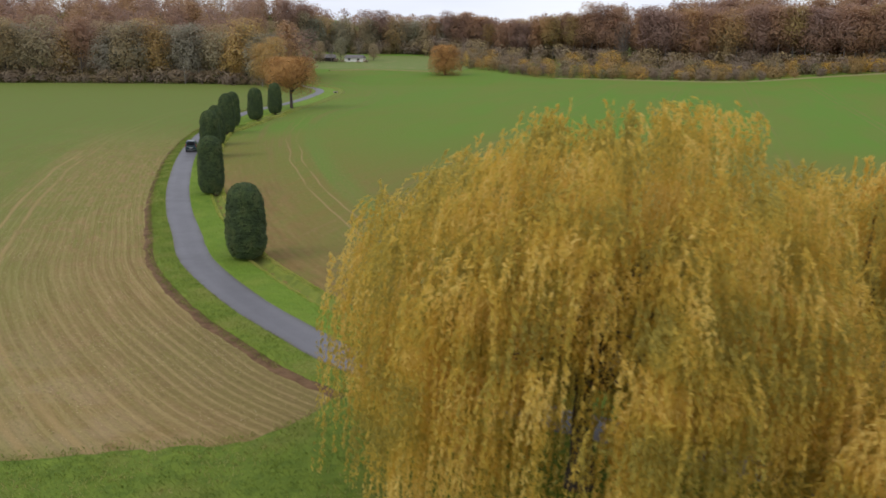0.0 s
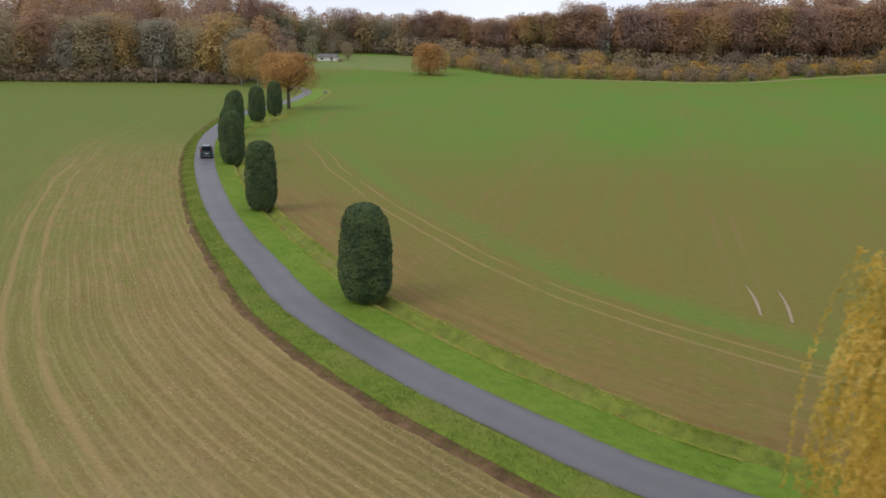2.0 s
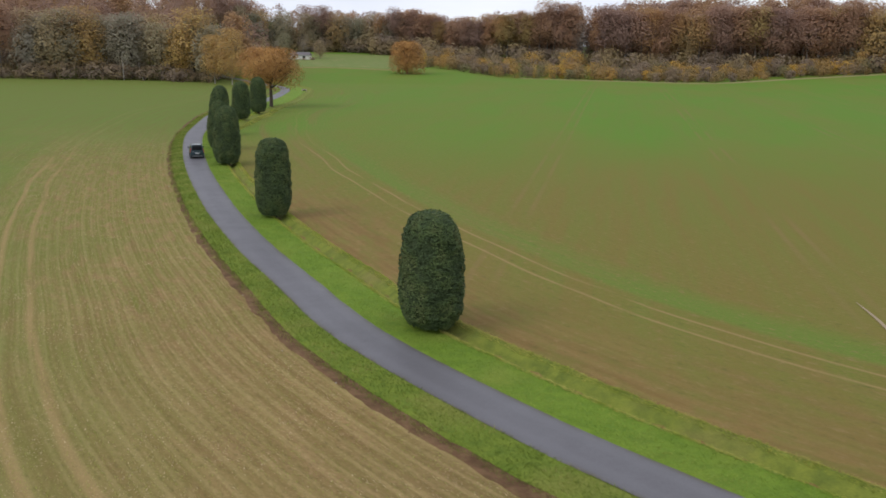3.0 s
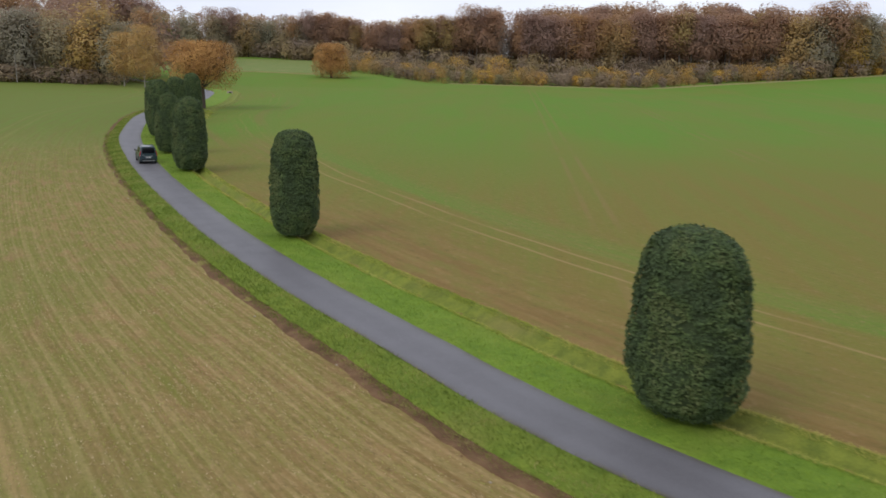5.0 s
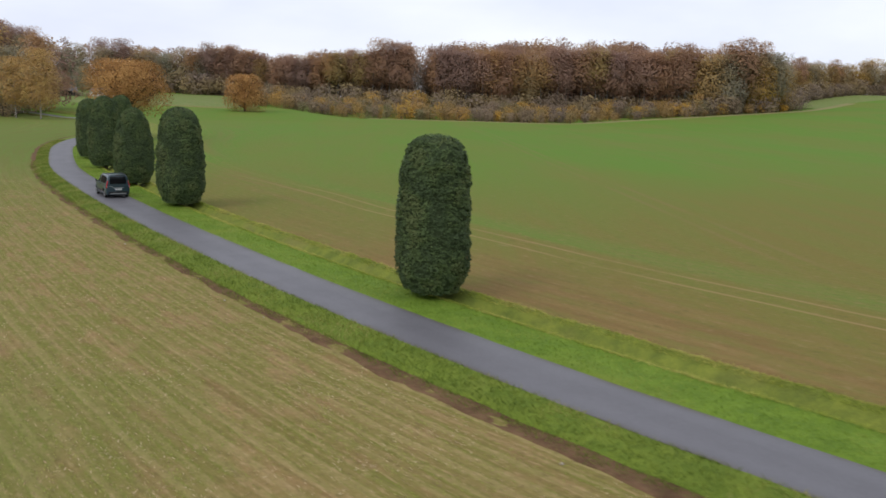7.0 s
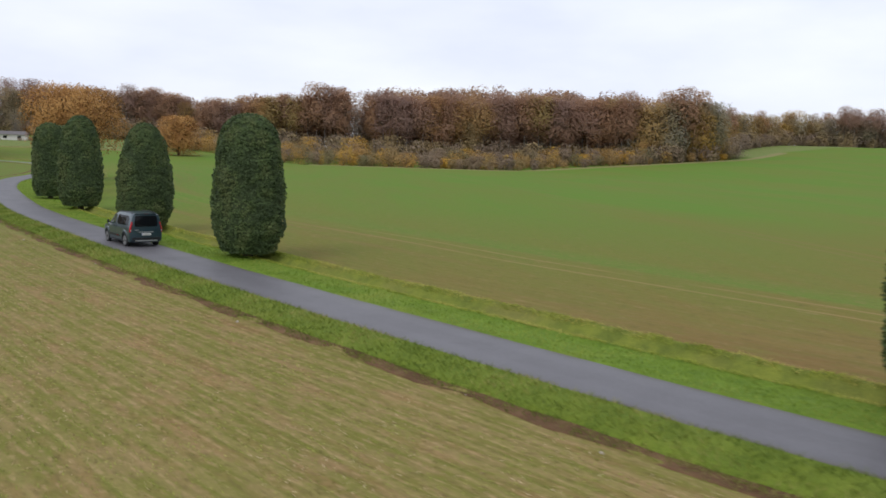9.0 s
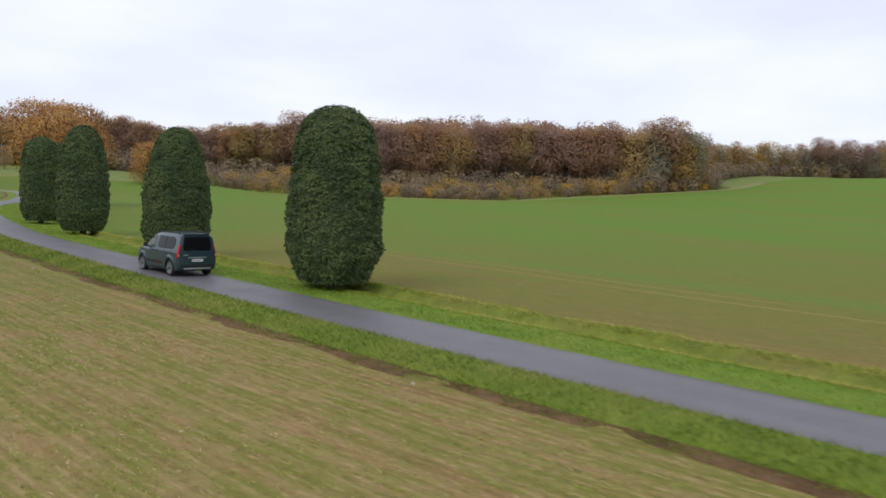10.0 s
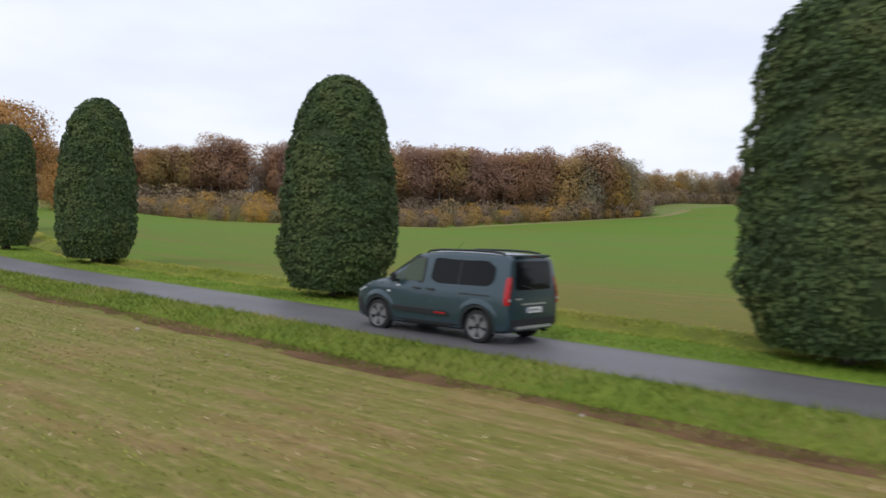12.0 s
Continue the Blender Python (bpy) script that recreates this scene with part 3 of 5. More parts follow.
def make_yew(seed, flat, taper, x, y, height, radius, label, along=1.1):
    r = np.random.default_rng(seed)
    root = thing("clipped_yew", pose(x, y, float(land(x, y)), 0, 0, 14), label, "topiary", "clipped yews along the lane")
    trunk = tube([(0, 0, -0.15), (0.03, 0, 0.25), (0.02, 0.03, 0.7), (0, 0, 1.4)], [0.30, 0.22, 0.19, 0.14], 9)
    part("trunk", mesh_np("trunk", *trunk, BARK, True), None, root, "short brown trunk")
    low, top = 0.30, height

    def swell(an, z, depth):
        k = np.array([noise.noise((math.cos(a) * 1.9 + seed, math.sin(a) * 1.9, b * 1.15)) for a, b in zip(an, z)])
        k2 = np.array([noise.noise((math.cos(a) * 3.4, math.sin(a) * 3.4 + seed, b * 4.6)) for a, b in zip(an, z)])
        return 1 + depth * (0.075 * k + 0.060 * k2)

    nu, na = 46, 52
    u, an = np.repeat(np.linspace(0, 1, nu), na), np.tile(np.arange(na) / na * 2 * np.pi, nu)
    z = low + (top - low) * u
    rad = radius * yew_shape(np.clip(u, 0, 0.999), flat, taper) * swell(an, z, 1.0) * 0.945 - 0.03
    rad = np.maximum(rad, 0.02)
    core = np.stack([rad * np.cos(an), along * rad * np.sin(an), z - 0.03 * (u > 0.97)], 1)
    ids = np.arange(nu * na).reshape(nu, na)
    nxt = np.roll(ids, -1, 1)
    q = np.stack([ids[:-1], nxt[:-1], nxt[1:], ids[1:]], -1).reshape(-1, 4)
    caps = [[*ids[-1, [0, 13, 26, 39]]], [*ids[0, [39, 26, 13, 0]]]]
    # closed hull whose dark colour stands for shade behind the needles
    part("core", mesh_np("core", core, np.vstack([q, caps]), YEW_SHADE, True), None, root, "closed dark hull, coloured as the shade between the needles")
    n = 40000 if y < 150 else 22000
    u = r.uniform(0, 1, n) ** 0.96
    w = yew_shape(u, flat, taper) / yew_shape(np.array(0.3), flat, taper)
    u = np.where(r.uniform(0, 1, n) < np.clip(w + 0.12, 0, 1), u, r.uniform(0.80, 1.0, n))
    an = r.uniform(0, 2 * np.pi, n)
    z = low + (top - low) * u
    sw = swell(an, z, 1.0)
    rad = radius * yew_shape(u, flat, taper) * sw * r.normal(1.0, 0.017, n)
    # tufts of the top fill the cap
    pts = np.stack([rad * np.cos(an), along * rad * np.sin(an), z + r.normal(0, 0.03, n)], 1)
    du = (yew_shape(np.clip(u + 0.01, 0, 1), flat, taper) - yew_shape(np.clip(u - 0.01, 0, 1), flat, taper)) * radius / (0.02 * (top - low))
    nrm = np.stack([np.cos(an), np.sin(an), np.clip(-du, -0.8, 4.0)], 1)
    nrm /= np.linalg.norm(nrm, axis=1, keepdims=True)
    # holes in the needles, where the shade-coloured hull shows
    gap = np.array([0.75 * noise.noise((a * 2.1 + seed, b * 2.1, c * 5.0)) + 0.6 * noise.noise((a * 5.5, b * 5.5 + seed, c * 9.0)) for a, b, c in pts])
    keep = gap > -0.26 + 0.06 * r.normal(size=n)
    v, f = cards(pts[keep], (0.042 if y < 150 else 0.055) * r.uniform(0.6, 1.3, int(keep.sum())), r, nrm[keep] * 1.3 + (0, 0, 0.6), 0.7, 1.15)
    part("clipped_foliage", mesh_np("clipped_foliage", v, f, YEW), None, root, "dense dark green clipped needles")
    return root


YEWS = [(11, 3.0, 0.16, -16.45, 69.9, 6.4, 1.66, "broad clipped yew column with a domed top beside the lane", 1.32),
        (12, 4.2, 0.14, -27.5, 100.6, 6.9, 1.51, "tall clipped yew column with a flattish top beside the lane"),
        (13, 3.2, 0.18, -35.75, 131.5, 7.1, 1.60, "tall clipped yew column with a rounded top beside the lane", 1.32),
        (14, 2.3, 0.30, -38.7, 145.9, 6.7, 1.64, "clipped yew column with a ragged flat top beside the lane"),
        (15, 2.4, 0.26, -41.25, 163.7, 7.5, 1.66, "tall slender clipped yew column beside the lane"),
        (16, 3.0, 0.16, -43.0, 176.1, 7.0, 1.50, "clipped yew column at the outside of the lane's bend"),
        (17, 3.2, 0.16, -41.1, 188.7, 6.95, 1.66, "clipped yew column before the far bend of the lane"),
        (18, 2.8, 0.16, -39.4, 202.3, 7.15, 1.62, "clipped yew column next to the orange oak")]
for row in YEWS:
    make_yew(*row)


# ---------------------------------------------------------------- weeping willows
def make_willow(seed, x, y, height, radius, lobes, label, leaf=0.085):
    r = np.random.default_rng(seed)
    root = thing("weeping_willow", pose(x, y, float(land(x, y))), label, "willow tree", "weeping willows by the lane")
    limbs = [tube([(0, 0, -0.3), (0.1, 0, 1.2), (0.05, 0.1, 3.0), (0.2, 0, 0.42 * height)], [0.70, 0.50, 0.40, 0.22], 10)]
    heads = []
    base = 0.44 * height
    for i in range(lobes):
        an = i * 2.399963 + r.normal(0, 0.15)
        el = math.asin(np.clip(-0.10 + 1.10 * (i + 0.5) / lobes + r.normal(0, 0.03), -0.2, 1))
        k = 0.90 + 0.14 * r.uniform() + 0.08 * noise.noise((math.cos(an) * 1.3 + seed, math.sin(an) * 1.3, el * 1.4))
        k *= 1.0 - 0.12 * float(step(el, 0.35, 0.0))
        c = np.array([math.cos(an) * math.cos(el) * radius * k, math.sin(an) * math.cos(el) * radius * k, base + math.sin(el) * (height - base) * min(k, 1.03)])
        c[0] += 0.07 * max(0.0, c[2] - base)
        if i % 3 == 2:
            c = c * (0.60, 0.60, 0.84)
        for _ in range(7):
            heads.append((c + r.normal(0, 1, 3) * (0.62, 0.62, 0.22), an, el))
        if i % 6 == 0:
            mid = c * (0.45, 0.45, 0.80) + (0, 0, 0.6)
            limbs.append(tube([(0.1, 0, 0.3 * height), mid * (0.5, 0.5, 0.75), mid * (0.9, 0.9, 0.95), c * (0.66, 0.66, 0.86)], [0.18, 0.10, 0.05, 0.015], 5))
    part("trunk", mesh_np("trunk", *limbs[0], BARK, True), None, root, "grey-brown trunk")
    for limb in limbs[1:]:
        part("limb", mesh_np("limb", *limb, BARK, True), None, root)
    pos, way, wid = [], [], []
    for p, an, el in heads:
        strands = int(5 * (1.0 + 0.3 * r.normal()))
        for _ in range(max(strands, 3)):
            a2 = an + r.normal(0, 0.9)
            reach = r.uniform(0.1, 1.1) * (0.5 + 0.6 * math.cos(el))
            start = p + r.normal(0, 0.25, 3)
            drop = r.uniform(1.6, 5.5) if el > 0.5 else r.uniform(2.6, max(3.0, p[2] * 0.95))
            drop = min(drop, start[2] - 0.5)
            n = int(drop * 12) + 6
            u = np.sort(r.uniform(0, 1, n))
            arch = np.sin(np.clip(u * 2.4, 0, np.pi / 2)) * reach
            rise = 0.25 * np.sin(np.clip(u * 4.5, 0, np.pi)) * min(1.0, reach)
            sway = 0.25 * np.sin(u * 3 + a2 * 5) * drop * 0.10
            q = np.stack([start[0] + math.cos(a2) * arch - 0.35 * u ** 2 + sway, start[1] + math.sin(a2) * arch + sway, start[2] + rise - drop * u ** 1.25], 1)
            pos.append(q + r.normal(0, 0.035, q.shape))
            t = np.gradient(q, axis=0)
            way.append(t / (np.linalg.norm(t, axis=1, keepdims=True) + 1e-6) + r.normal(0, 0.30, q.shape))
            wid.append(r.uniform(0.7, 1.2, n))
    pos, way, wid = np.concatenate(pos), np.concatenate(way), np.concatenate(wid)
    way /= np.linalg.norm(way, axis=1, keepdims=True)
    side = np.cross(way, r.normal(size=way.shape))
    side /= np.linalg.norm(side, axis=1, keepdims=True) + 1e-6
    ln, wd = (leaf * 1.35 * wid)[:, None], (leaf * 0.48 * wid)[:, None]
    v = np.stack([pos - way * ln, pos + side * wd, pos + way * ln - side * wd], 1).reshape(-1, 3)
    part("hanging_foliage", mesh_np("hanging_foliage", v, np.arange(len(v), dtype=np.int32).reshape(-1, 3), WILLOW), None, root, "long hanging strands of yellow leaves")
    return root


make_willow(21, 5.6, 31.5, 15.2, 9.2, 190, "large weeping willow with golden autumn leaves on the lawn")
make_willow(22, 21.6, 42.0, 11.6, 5.4, 56, "smaller weeping willow turning yellow behind the large one", 0.10)
make_willow(23, 17.0, 25.0, 8.6, 5.2, 48, "low spreading willow with pale yellow leaves", 0.09)


# ---------------------------------------------------------------- trees of the woods
def limbs_of(r, height, radius, low, count, trunk_r, sides=6):
    top = height * 0.82
    lean = r.normal(0, 0.02 * height, 2)
    spine = [(0, 0, -0.5), (0, 0, 0.15 * height), (lean[0] * 0.4, lean[1] * 0.4, 0.5 * height), (lean[0], lean[1], top)]
    out = [tube(spine, [trunk_r * 1.25, trunk_r, trunk_r * 0.62, trunk_r * 0.14], sides)]
    for i in range(count):
        an, z0 = r.uniform(0, 2 * np.pi), r.uniform(low * 0.75, height * 0.7)
        ln = radius * r.uniform(0.4, 0.8)
        z1 = min(height * 0.88, z0 + ln * r.uniform(0.45, 1.15))
        k = z0 / height
        a = np.array([lean[0] * k, lean[1] * k, z0])
        b = np.array([math.cos(an) * ln, math.sin(an) * ln, z1])
        m = (a + b) / 2 + (0, 0, -0.06 * ln) + r.normal(0, 0.05 * ln, 3)
        out.append(tube([a, m, b], [trunk_r * 0.42, trunk_r * 0.25, trunk_r * 0.06], 4))
        for _ in range(2):
            e = b * (0.92, 0.92, 1.0) + np.clip(r.normal(0, 0.16 * ln, 3), -0.25 * ln, 0.25 * ln)
            e[2] = min(e[2], height * 0.95)
            out.append(tube([m, (m + e) / 2, e], [trunk_r * 0.2, trunk_r * 0.12, trunk_r * 0.03], 3))
    return joined(out)


def crown_mesh(r, n, size, height, radius, low, lobes, jitter=0.35, tall=1.0, loose=0.07):
    """Leaf clumps on many overlapping rounded boughs, domed at the top; each clump with the way its bough faces."""
    mid = low + 0.45 * (height - low)
    cen, rad = [], []
    for i in range(lobes):
        an, u = i * 2.399963 + r.normal(0, 0.25), (i + 0.5) / lobes
        ring = math.sqrt(max(0.0, 1 - abs(2 * u - 0.86) ** 2.2 / 1.4)) if u < 0.43 else math.sqrt(max(0.0, 1 - ((u - 0.43) / 0.60) ** 2.2))
        k, ra = r.uniform(0.35, 0.74), radius * r.uniform(0.34, 0.56)
        z = min(low + (height - low) * (0.08 + 0.86 * u) + r.normal(0, 0.02 * height), height - 0.92 * ra * tall)
        cen.append((math.cos(an) * radius * ring * k, math.sin(an) * radius * ring * k, z))
        rad.append(ra)
    cen, rad = np.array(cen), np.array(rad)
    k = r.choice(lobes, n, p=rad ** 2 / (rad ** 2).sum())
    v = r.normal(size=(n, 3)) + (0, 0, 0.45)
    v /= np.linalg.norm(v, axis=1, keepdims=True)
    p = cen[k] + v * (rad[k] * (1 - 0.25 * r.uniform(0, 1, n) ** 2.0) * (1 + loose * r.normal(size=n)))[:, None] * (1.0, 1.0, tall)
    p[:, 2] = np.maximum(p[:, 2], 0.15)
    out = p - (0, 0, mid)
    out /= np.linalg.norm(out, axis=1, keepdims=True) + 1e-6
    nr = v * 0.35 + out * 0.75 + (0, 0, 0.35)
    nr /= np.linalg.norm(nr, axis=1, keepdims=True) + 1e-6
    q, f = sprigs(p, size, r, nr * 1.3, jitter)
    return q, f, np.repeat(nr, 3, 0)


def leafy(name, v, f, normals, mat):
    """A crown whose clumps take the light as the bough that they sit on does."""
    me = mesh_np(name, v, f, mat, True)
    me.normals_split_custom_set_from_vertices(normals.astype(np.float32))
    return me


def tree_mesh(seed, height, radius, low, n, size, lobes, leaves, bark=None, limbs=9, trunk_r=0.28, tall=1.0):
    r = np.random.default_rng(seed)
    trunk = mesh_np("trunk", *limbs_of(r, height, radius, low, limbs, trunk_r), bark or BARK, True)
    crown = crown_mesh(r, n, size, height, radius, low, lobes, 0.35, tall)
    return trunk, leafy("crown", *crown, leaves), crown


BROWN = foliage("beech_brown_leaves", [(0.0, (0.357, 0.239, 0.192)), (0.35, (0.393, 0.251, 0.181)), (0.65, (0.446, 0.270, 0.156)), (0.85, (0.500, 0.300, 0.137)), (1.0, (0.446, 0.338, 0.141))], 0.12, 0.45, contrast=0.04)
OLIVE = foliage("mixed_autumn_leaves", [(0.0, (0.338, 0.310, 0.241)), (0.35, (0.374, 0.332, 0.215)), (0.7, (0.446, 0.341, 0.180)), (0.9, (0.540, 0.355, 0.146)), (1.0, (0.619, 0.454, 0.154))], 0.25, 0.45, contrast=0.06)
RUST = foliage("red_brown_leaves", [(0.0, (0.353, 0.239, 0.194)), (0.5, (0.397, 0.247, 0.168)), (1.0, (0.459, 0.291, 0.147))], 0.15, 0.45, 0.06, contrast=0.04)
GREENISH = foliage("fading_green_leaves", [(0.0, (0.300, 0.316, 0.232)), (0.5, (0.359, 0.337, 0.215)), (1.0, (0.468, 0.347, 0.206))], 0.25, 0.45, contrast=0.06)
ORANGE = foliage("orange_oak_leaves", [(0.0, (0.36, 0.185, 0.065)), (0.5, (0.46, 0.24, 0.075)), (1.0, (0.54, 0.31, 0.11))], 0.6, 0.25, 0.4, contrast=0.1)
OCHRE = foliage("ochre_leaves", [(0.0, (0.341, 0.237, 0.107)), (0.5, (0.436, 0.294, 0.097)), (1.0, (0.549, 0.369, 0.087))], 0.3, 0.45, contrast=0.06)
GOLD = foliage("golden_birch_leaves", [(0.0, (0.44, 0.270, 0.11)), (0.5, (0.52, 0.33, 0.12)), (1.0, (0.58, 0.41, 0.15))], 0.5, 0.25, 0.5, contrast=0.1)
YELLOW = foliage("bright_yellow_leaves", [(0.0, (0.54, 0.37, 0.12)), (0.5, (0.64, 0.43, 0.10)), (1.0, (0.72, 0.52, 0.12))], 0.3, 0.5, contrast=0.08)
SCRUB = foliage("scrub_leaves", [(0.0, (0.275, 0.209, 0.155)), (0.30, (0.330, 0.244, 0.161)), (0.46, (0.248, 0.226, 0.115)), (0.60, (0.341, 0.248, 0.121)), (0.74, (0.440, 0.281, 0.109)), (0.90, (0.572, 0.352, 0.092)), (1.0, (0.704, 0.440, 0.081))], 0.07, 0.4, contrast=0.06)
SCRUB_DARK = foliage("undergrowth_leaves", [(0.0, (0.310, 0.239, 0.192)), (0.5, (0.366, 0.282, 0.179)), (1.0, (0.421, 0.320, 0.162))], 0.4, 0.45, 0.12, contrast=0.06)
TWIGS = foliage("bare_twigs", [(0.0, (0.259, 0.215, 0.176)), (1.0, (0.330, 0.275, 0.226))], 0.4, 0.45, contrast=0.06)

PROTO = {"brown": [], "olive": [], "green": [], "bare": [], "scrub": [], "ochre": [], "sapling": [], "bramble": []}
for i in range(6):
    PROTO["brown"].append(tree_mesh(100 + i, 25 + 1.0 * (i % 3), 5.0 + 0.5 * (i % 4), 7.0 + 1.0 * i, 3400, 0.30, 26 + 2 * i, BROWN, BEECH_BARK, 10, 0.24, 1.5))
for i in range(6):
    PROTO["olive"].append(tree_mesh(120 + i, 20 + 1.3 * (i % 3), 5.6 + 0.4 * (i % 4), 1.2 + 0.7 * i, 3400, 0.30, 24 + 2 * i, OLIVE, None, 9, 0.24, 1.3))
for i in range(3):
    PROTO["green"].append(tree_mesh(140 + i, 20 + i, 5.6, 1.4, 3400, 0.30, 24, GREENISH, None, 9, 0.24, 1.4))
for i in range(3):
    PROTO["bare"].append(tree_mesh(150 + i, 20 + 1.5 * i, 5.2, 5.0, 2000, 0.17, 40, TWIGS, BEECH_BARK, 26, 0.20))
for i in range(5):
    PROTO["scrub"].append(tree_mesh(160 + i, 4.0 + 0.6 * i, 2.3 + 0.25 * i, 0.0, 900, 0.17, 8 + i, SCRUB, None, 6, 0.06))
for i in range(3):
    PROTO["bramble"].append(tree_mesh(165 + i, 3.2 + 0.6 * i, 2.7, 0.0, 700, 0.19, 9 + i, SCRUB_DARK, None, 5, 0.06))
for i in range(3):
    PROTO["ochre"].append(tree_mesh(170 + i, 16 + 2 * i, 5.2, 0.8, 3400, 0.28, 24, OCHRE, None, 8, 0.22, 1.2))
for i in range(3):
    PROTO["sapling"].append(tree_mesh(175 + i, 5.6 + i, 1.15, 0.3, 900, 0.10, 14, YELLOW, None, 4, 0.05))


def plant(kind, i, x, y, scale, turn, label, category, group, name="tree", wide=1.0):
    trunk, crown, _ = PROTO[kind][i % len(PROTO[kind])]
    root = thing(name, Matrix.LocRotScale((x, y, float(land(x, y)) - 0.1), Euler((0, 0, turn)), (scale * wide, scale * wide, scale)), label, category, group)
    part("trunk", trunk, None, root)
    part("crown", crown, None, root)
    return root


def edge_points(line, spacing, r, rows, depth, jitter):
    """Places along an edge, row after row into the wood, which lies to the left of the line's way."""
    p = spline(line, 1.0)
    s = np.concatenate([[0], np.cumsum(np.linalg.norm(np.diff(p, axis=0), axis=1))])
    t = np.gradient(p, axis=0)
    t /= np.linalg.norm(t, axis=1, keepdims=True)
    out = []
    for k in range(rows):
        for a in np.arange(spacing * (0.5 if k % 2 else 0.0), s[-1], spacing):
            q = np.array([np.interp(a, s, p[:, 0]), np.interp(a, s, p[:, 1])])
            tt = np.array([np.interp(a, s, t[:, 0]), np.interp(a, s, t[:, 1])])
            q = q + np.array([-tt[1], tt[0]]) * depth * k + r.normal(0, jitter, 2)
            out.append((k, q[0], q[1]))
    return out


def clearing(x, y):
    """A narrow ride through the beech wood, where the sky shows."""
    u = np.clip(((x - 91) * 0.31 + (y - 448) * 0.95) / 90, 0, 1)
    return (x - 91 - 28 * u) ** 2 + (y - 448 - 86 * u) ** 2 < 3.6 ** 2


def mixed_wood(seed, line, spacing, rows, depth, kinds, label, group, scale=(0.9, 1.1)):
    r = np.random.default_rng(seed)
    for k, x, y in edge_points(line, spacing, r, rows, depth, spacing * 0.2):
        if clearing(x, y):
            continue
        names = list(kinds)
        kind = names[r.choice(len(names), p=[kinds[n] for n in names])]
        plant(kind, int(r.integers(0, 9)), x, y, r.uniform(*scale), r.uniform(0, 6.28), label[kind], "tree", group, wide=r.uniform(1.05, 1.45))


LABELS = {"brown": "tall beech with russet-brown autumn leaves at the wood's edge", "olive": "broad tree with olive and ochre autumn leaves at the wood's edge",
          "green": "tree with fading dull green leaves at the wood's edge", "bare": "almost leafless grey tree at the wood's edge", "ochre": "lower tree with yellow-orange autumn leaves at the wood's edge"}
RIGHT_EDGE = [(-4, 508), (30, 492), (77, 466), (121, 434), (168, 412), (205, 398)]
HILL_EDGE = [(-300, 300), (-230, 314), (-166, 324), (-121, 326), (-90, 327), (-66, 316)]
FAR_EDGE = [(268, 420), (300, 442), (335, 458), (366, 463), (400, 456)]
BARE_EDGE = [(392, 452), (408, 428), (440, 404), (490, 380), (540, 366)]
mixed_wood(31, RIGHT_EDGE[:3], 5.6, 2, 6.5, {"brown": 0.94, "olive": 0.06}, LABELS, "trees of the beech wood", (0.78, 0.95))
mixed_wood(38, RIGHT_EDGE[2:], 5.6, 2, 6.5, {"brown": 0.95, "olive": 0.03, "bare": 0.02}, LABELS, "trees of the beech wood", (0.96, 1.15))
mixed_wood(32, [(203, 399), (224, 390), (243, 390), (258, 404)], 5.5, 2, 6.5, {"olive": 0.6, "brown": 0.2, "ochre": 0.2}, LABELS, "trees at the beech wood's corner", (1.16, 1.3))
mixed_wood(33, HILL_EDGE, 7.0, 2, 7.0, {"olive": 0.60, "green": 0.14, "bare": 0.16, "brown": 0.10}, LABELS, "trees of the mixed wood", (0.84, 1.1))
mixed_wood(34, [(-68, 322), (-76, 350), (-86, 385), (-96, 420), (-88, 460)], 9.0, 1, 9.0, {"olive": 0.5, "brown": 0.3, "green": 0.2}, LABELS, "trees of the mixed wood", (0.72, 0.88))
mixed_wood(35, [(-88, 500), (-55, 516), (-20, 520), (4, 508)], 7.0, 2, 8.0, {"green": 0.34, "olive": 0.36, "brown": 0.24, "bare": 0.06}, LABELS, "trees behind the meadow", (0.86, 1.0))
mixed_wood(36, FAR_EDGE, 7.0, 2, 8.0, {"olive": 0.3, "brown": 0.1, "ochre": 0.6}, LABELS, "trees of the far wood", (0.78, 1.0))
mixed_wood(37, BARE_EDGE, 6.5, 2, 7.0, {"brown": 0.2, "bare": 0.30, "olive": 0.5}, LABELS, "trees of the far wood", (0.80, 0.95))

for x, y, sc in ((91.5, 449, 1.02), (96, 462, 1.05), (94, 456, 0.95)):
    plant("bare", int(x), x, y, sc, x, "slender leafless tree standing in a gap of the wood", "tree", "leafless trees in the ride", wide=0.8)
# grey trees round the house in the glade
for x, y, sc, kind in ((-70, 436, 0.62, "bare"), (-61, 432, 0.55, "green"), (-66, 428, 0.5, "olive"), (-56, 437, 0.42, "bare"), (-53, 452, 0.6, "green"), (-44, 456, 0.55, "bare"), (-36, 452, 0.5, "green")):
    plant(kind, int(-x), x, y, sc * 0.9, x, "grey-brown half-bare tree beside the house in the glade", "tree", "trees round the glade", wide=1.25)

# depth of the woods, past counting
FAR = {"brown": [tree_mesh(180 + i, 25 + 1.2 * i, 5.6 + 0.4 * i, 3.0, 900, 0.52, 18, RUST, None, 2, 0.28, 1.4)[2] for i in range(3)],
       "olive": [tree_mesh(184 + i, 20 + 1.3 * i, 5.8 + 0.4 * i, 0.6, 900, 0.52, 18, RUST, None, 2, 0.28, 1.2)[2] for i in range(3)],
       "scrub": [tree_mesh(188 + i, 4.0 + 0.5 * i, 2.6 + 0.3 * i, 0.0, 320, 0.24, 8, RUST, None, 2)[2] for i in range(3)]}


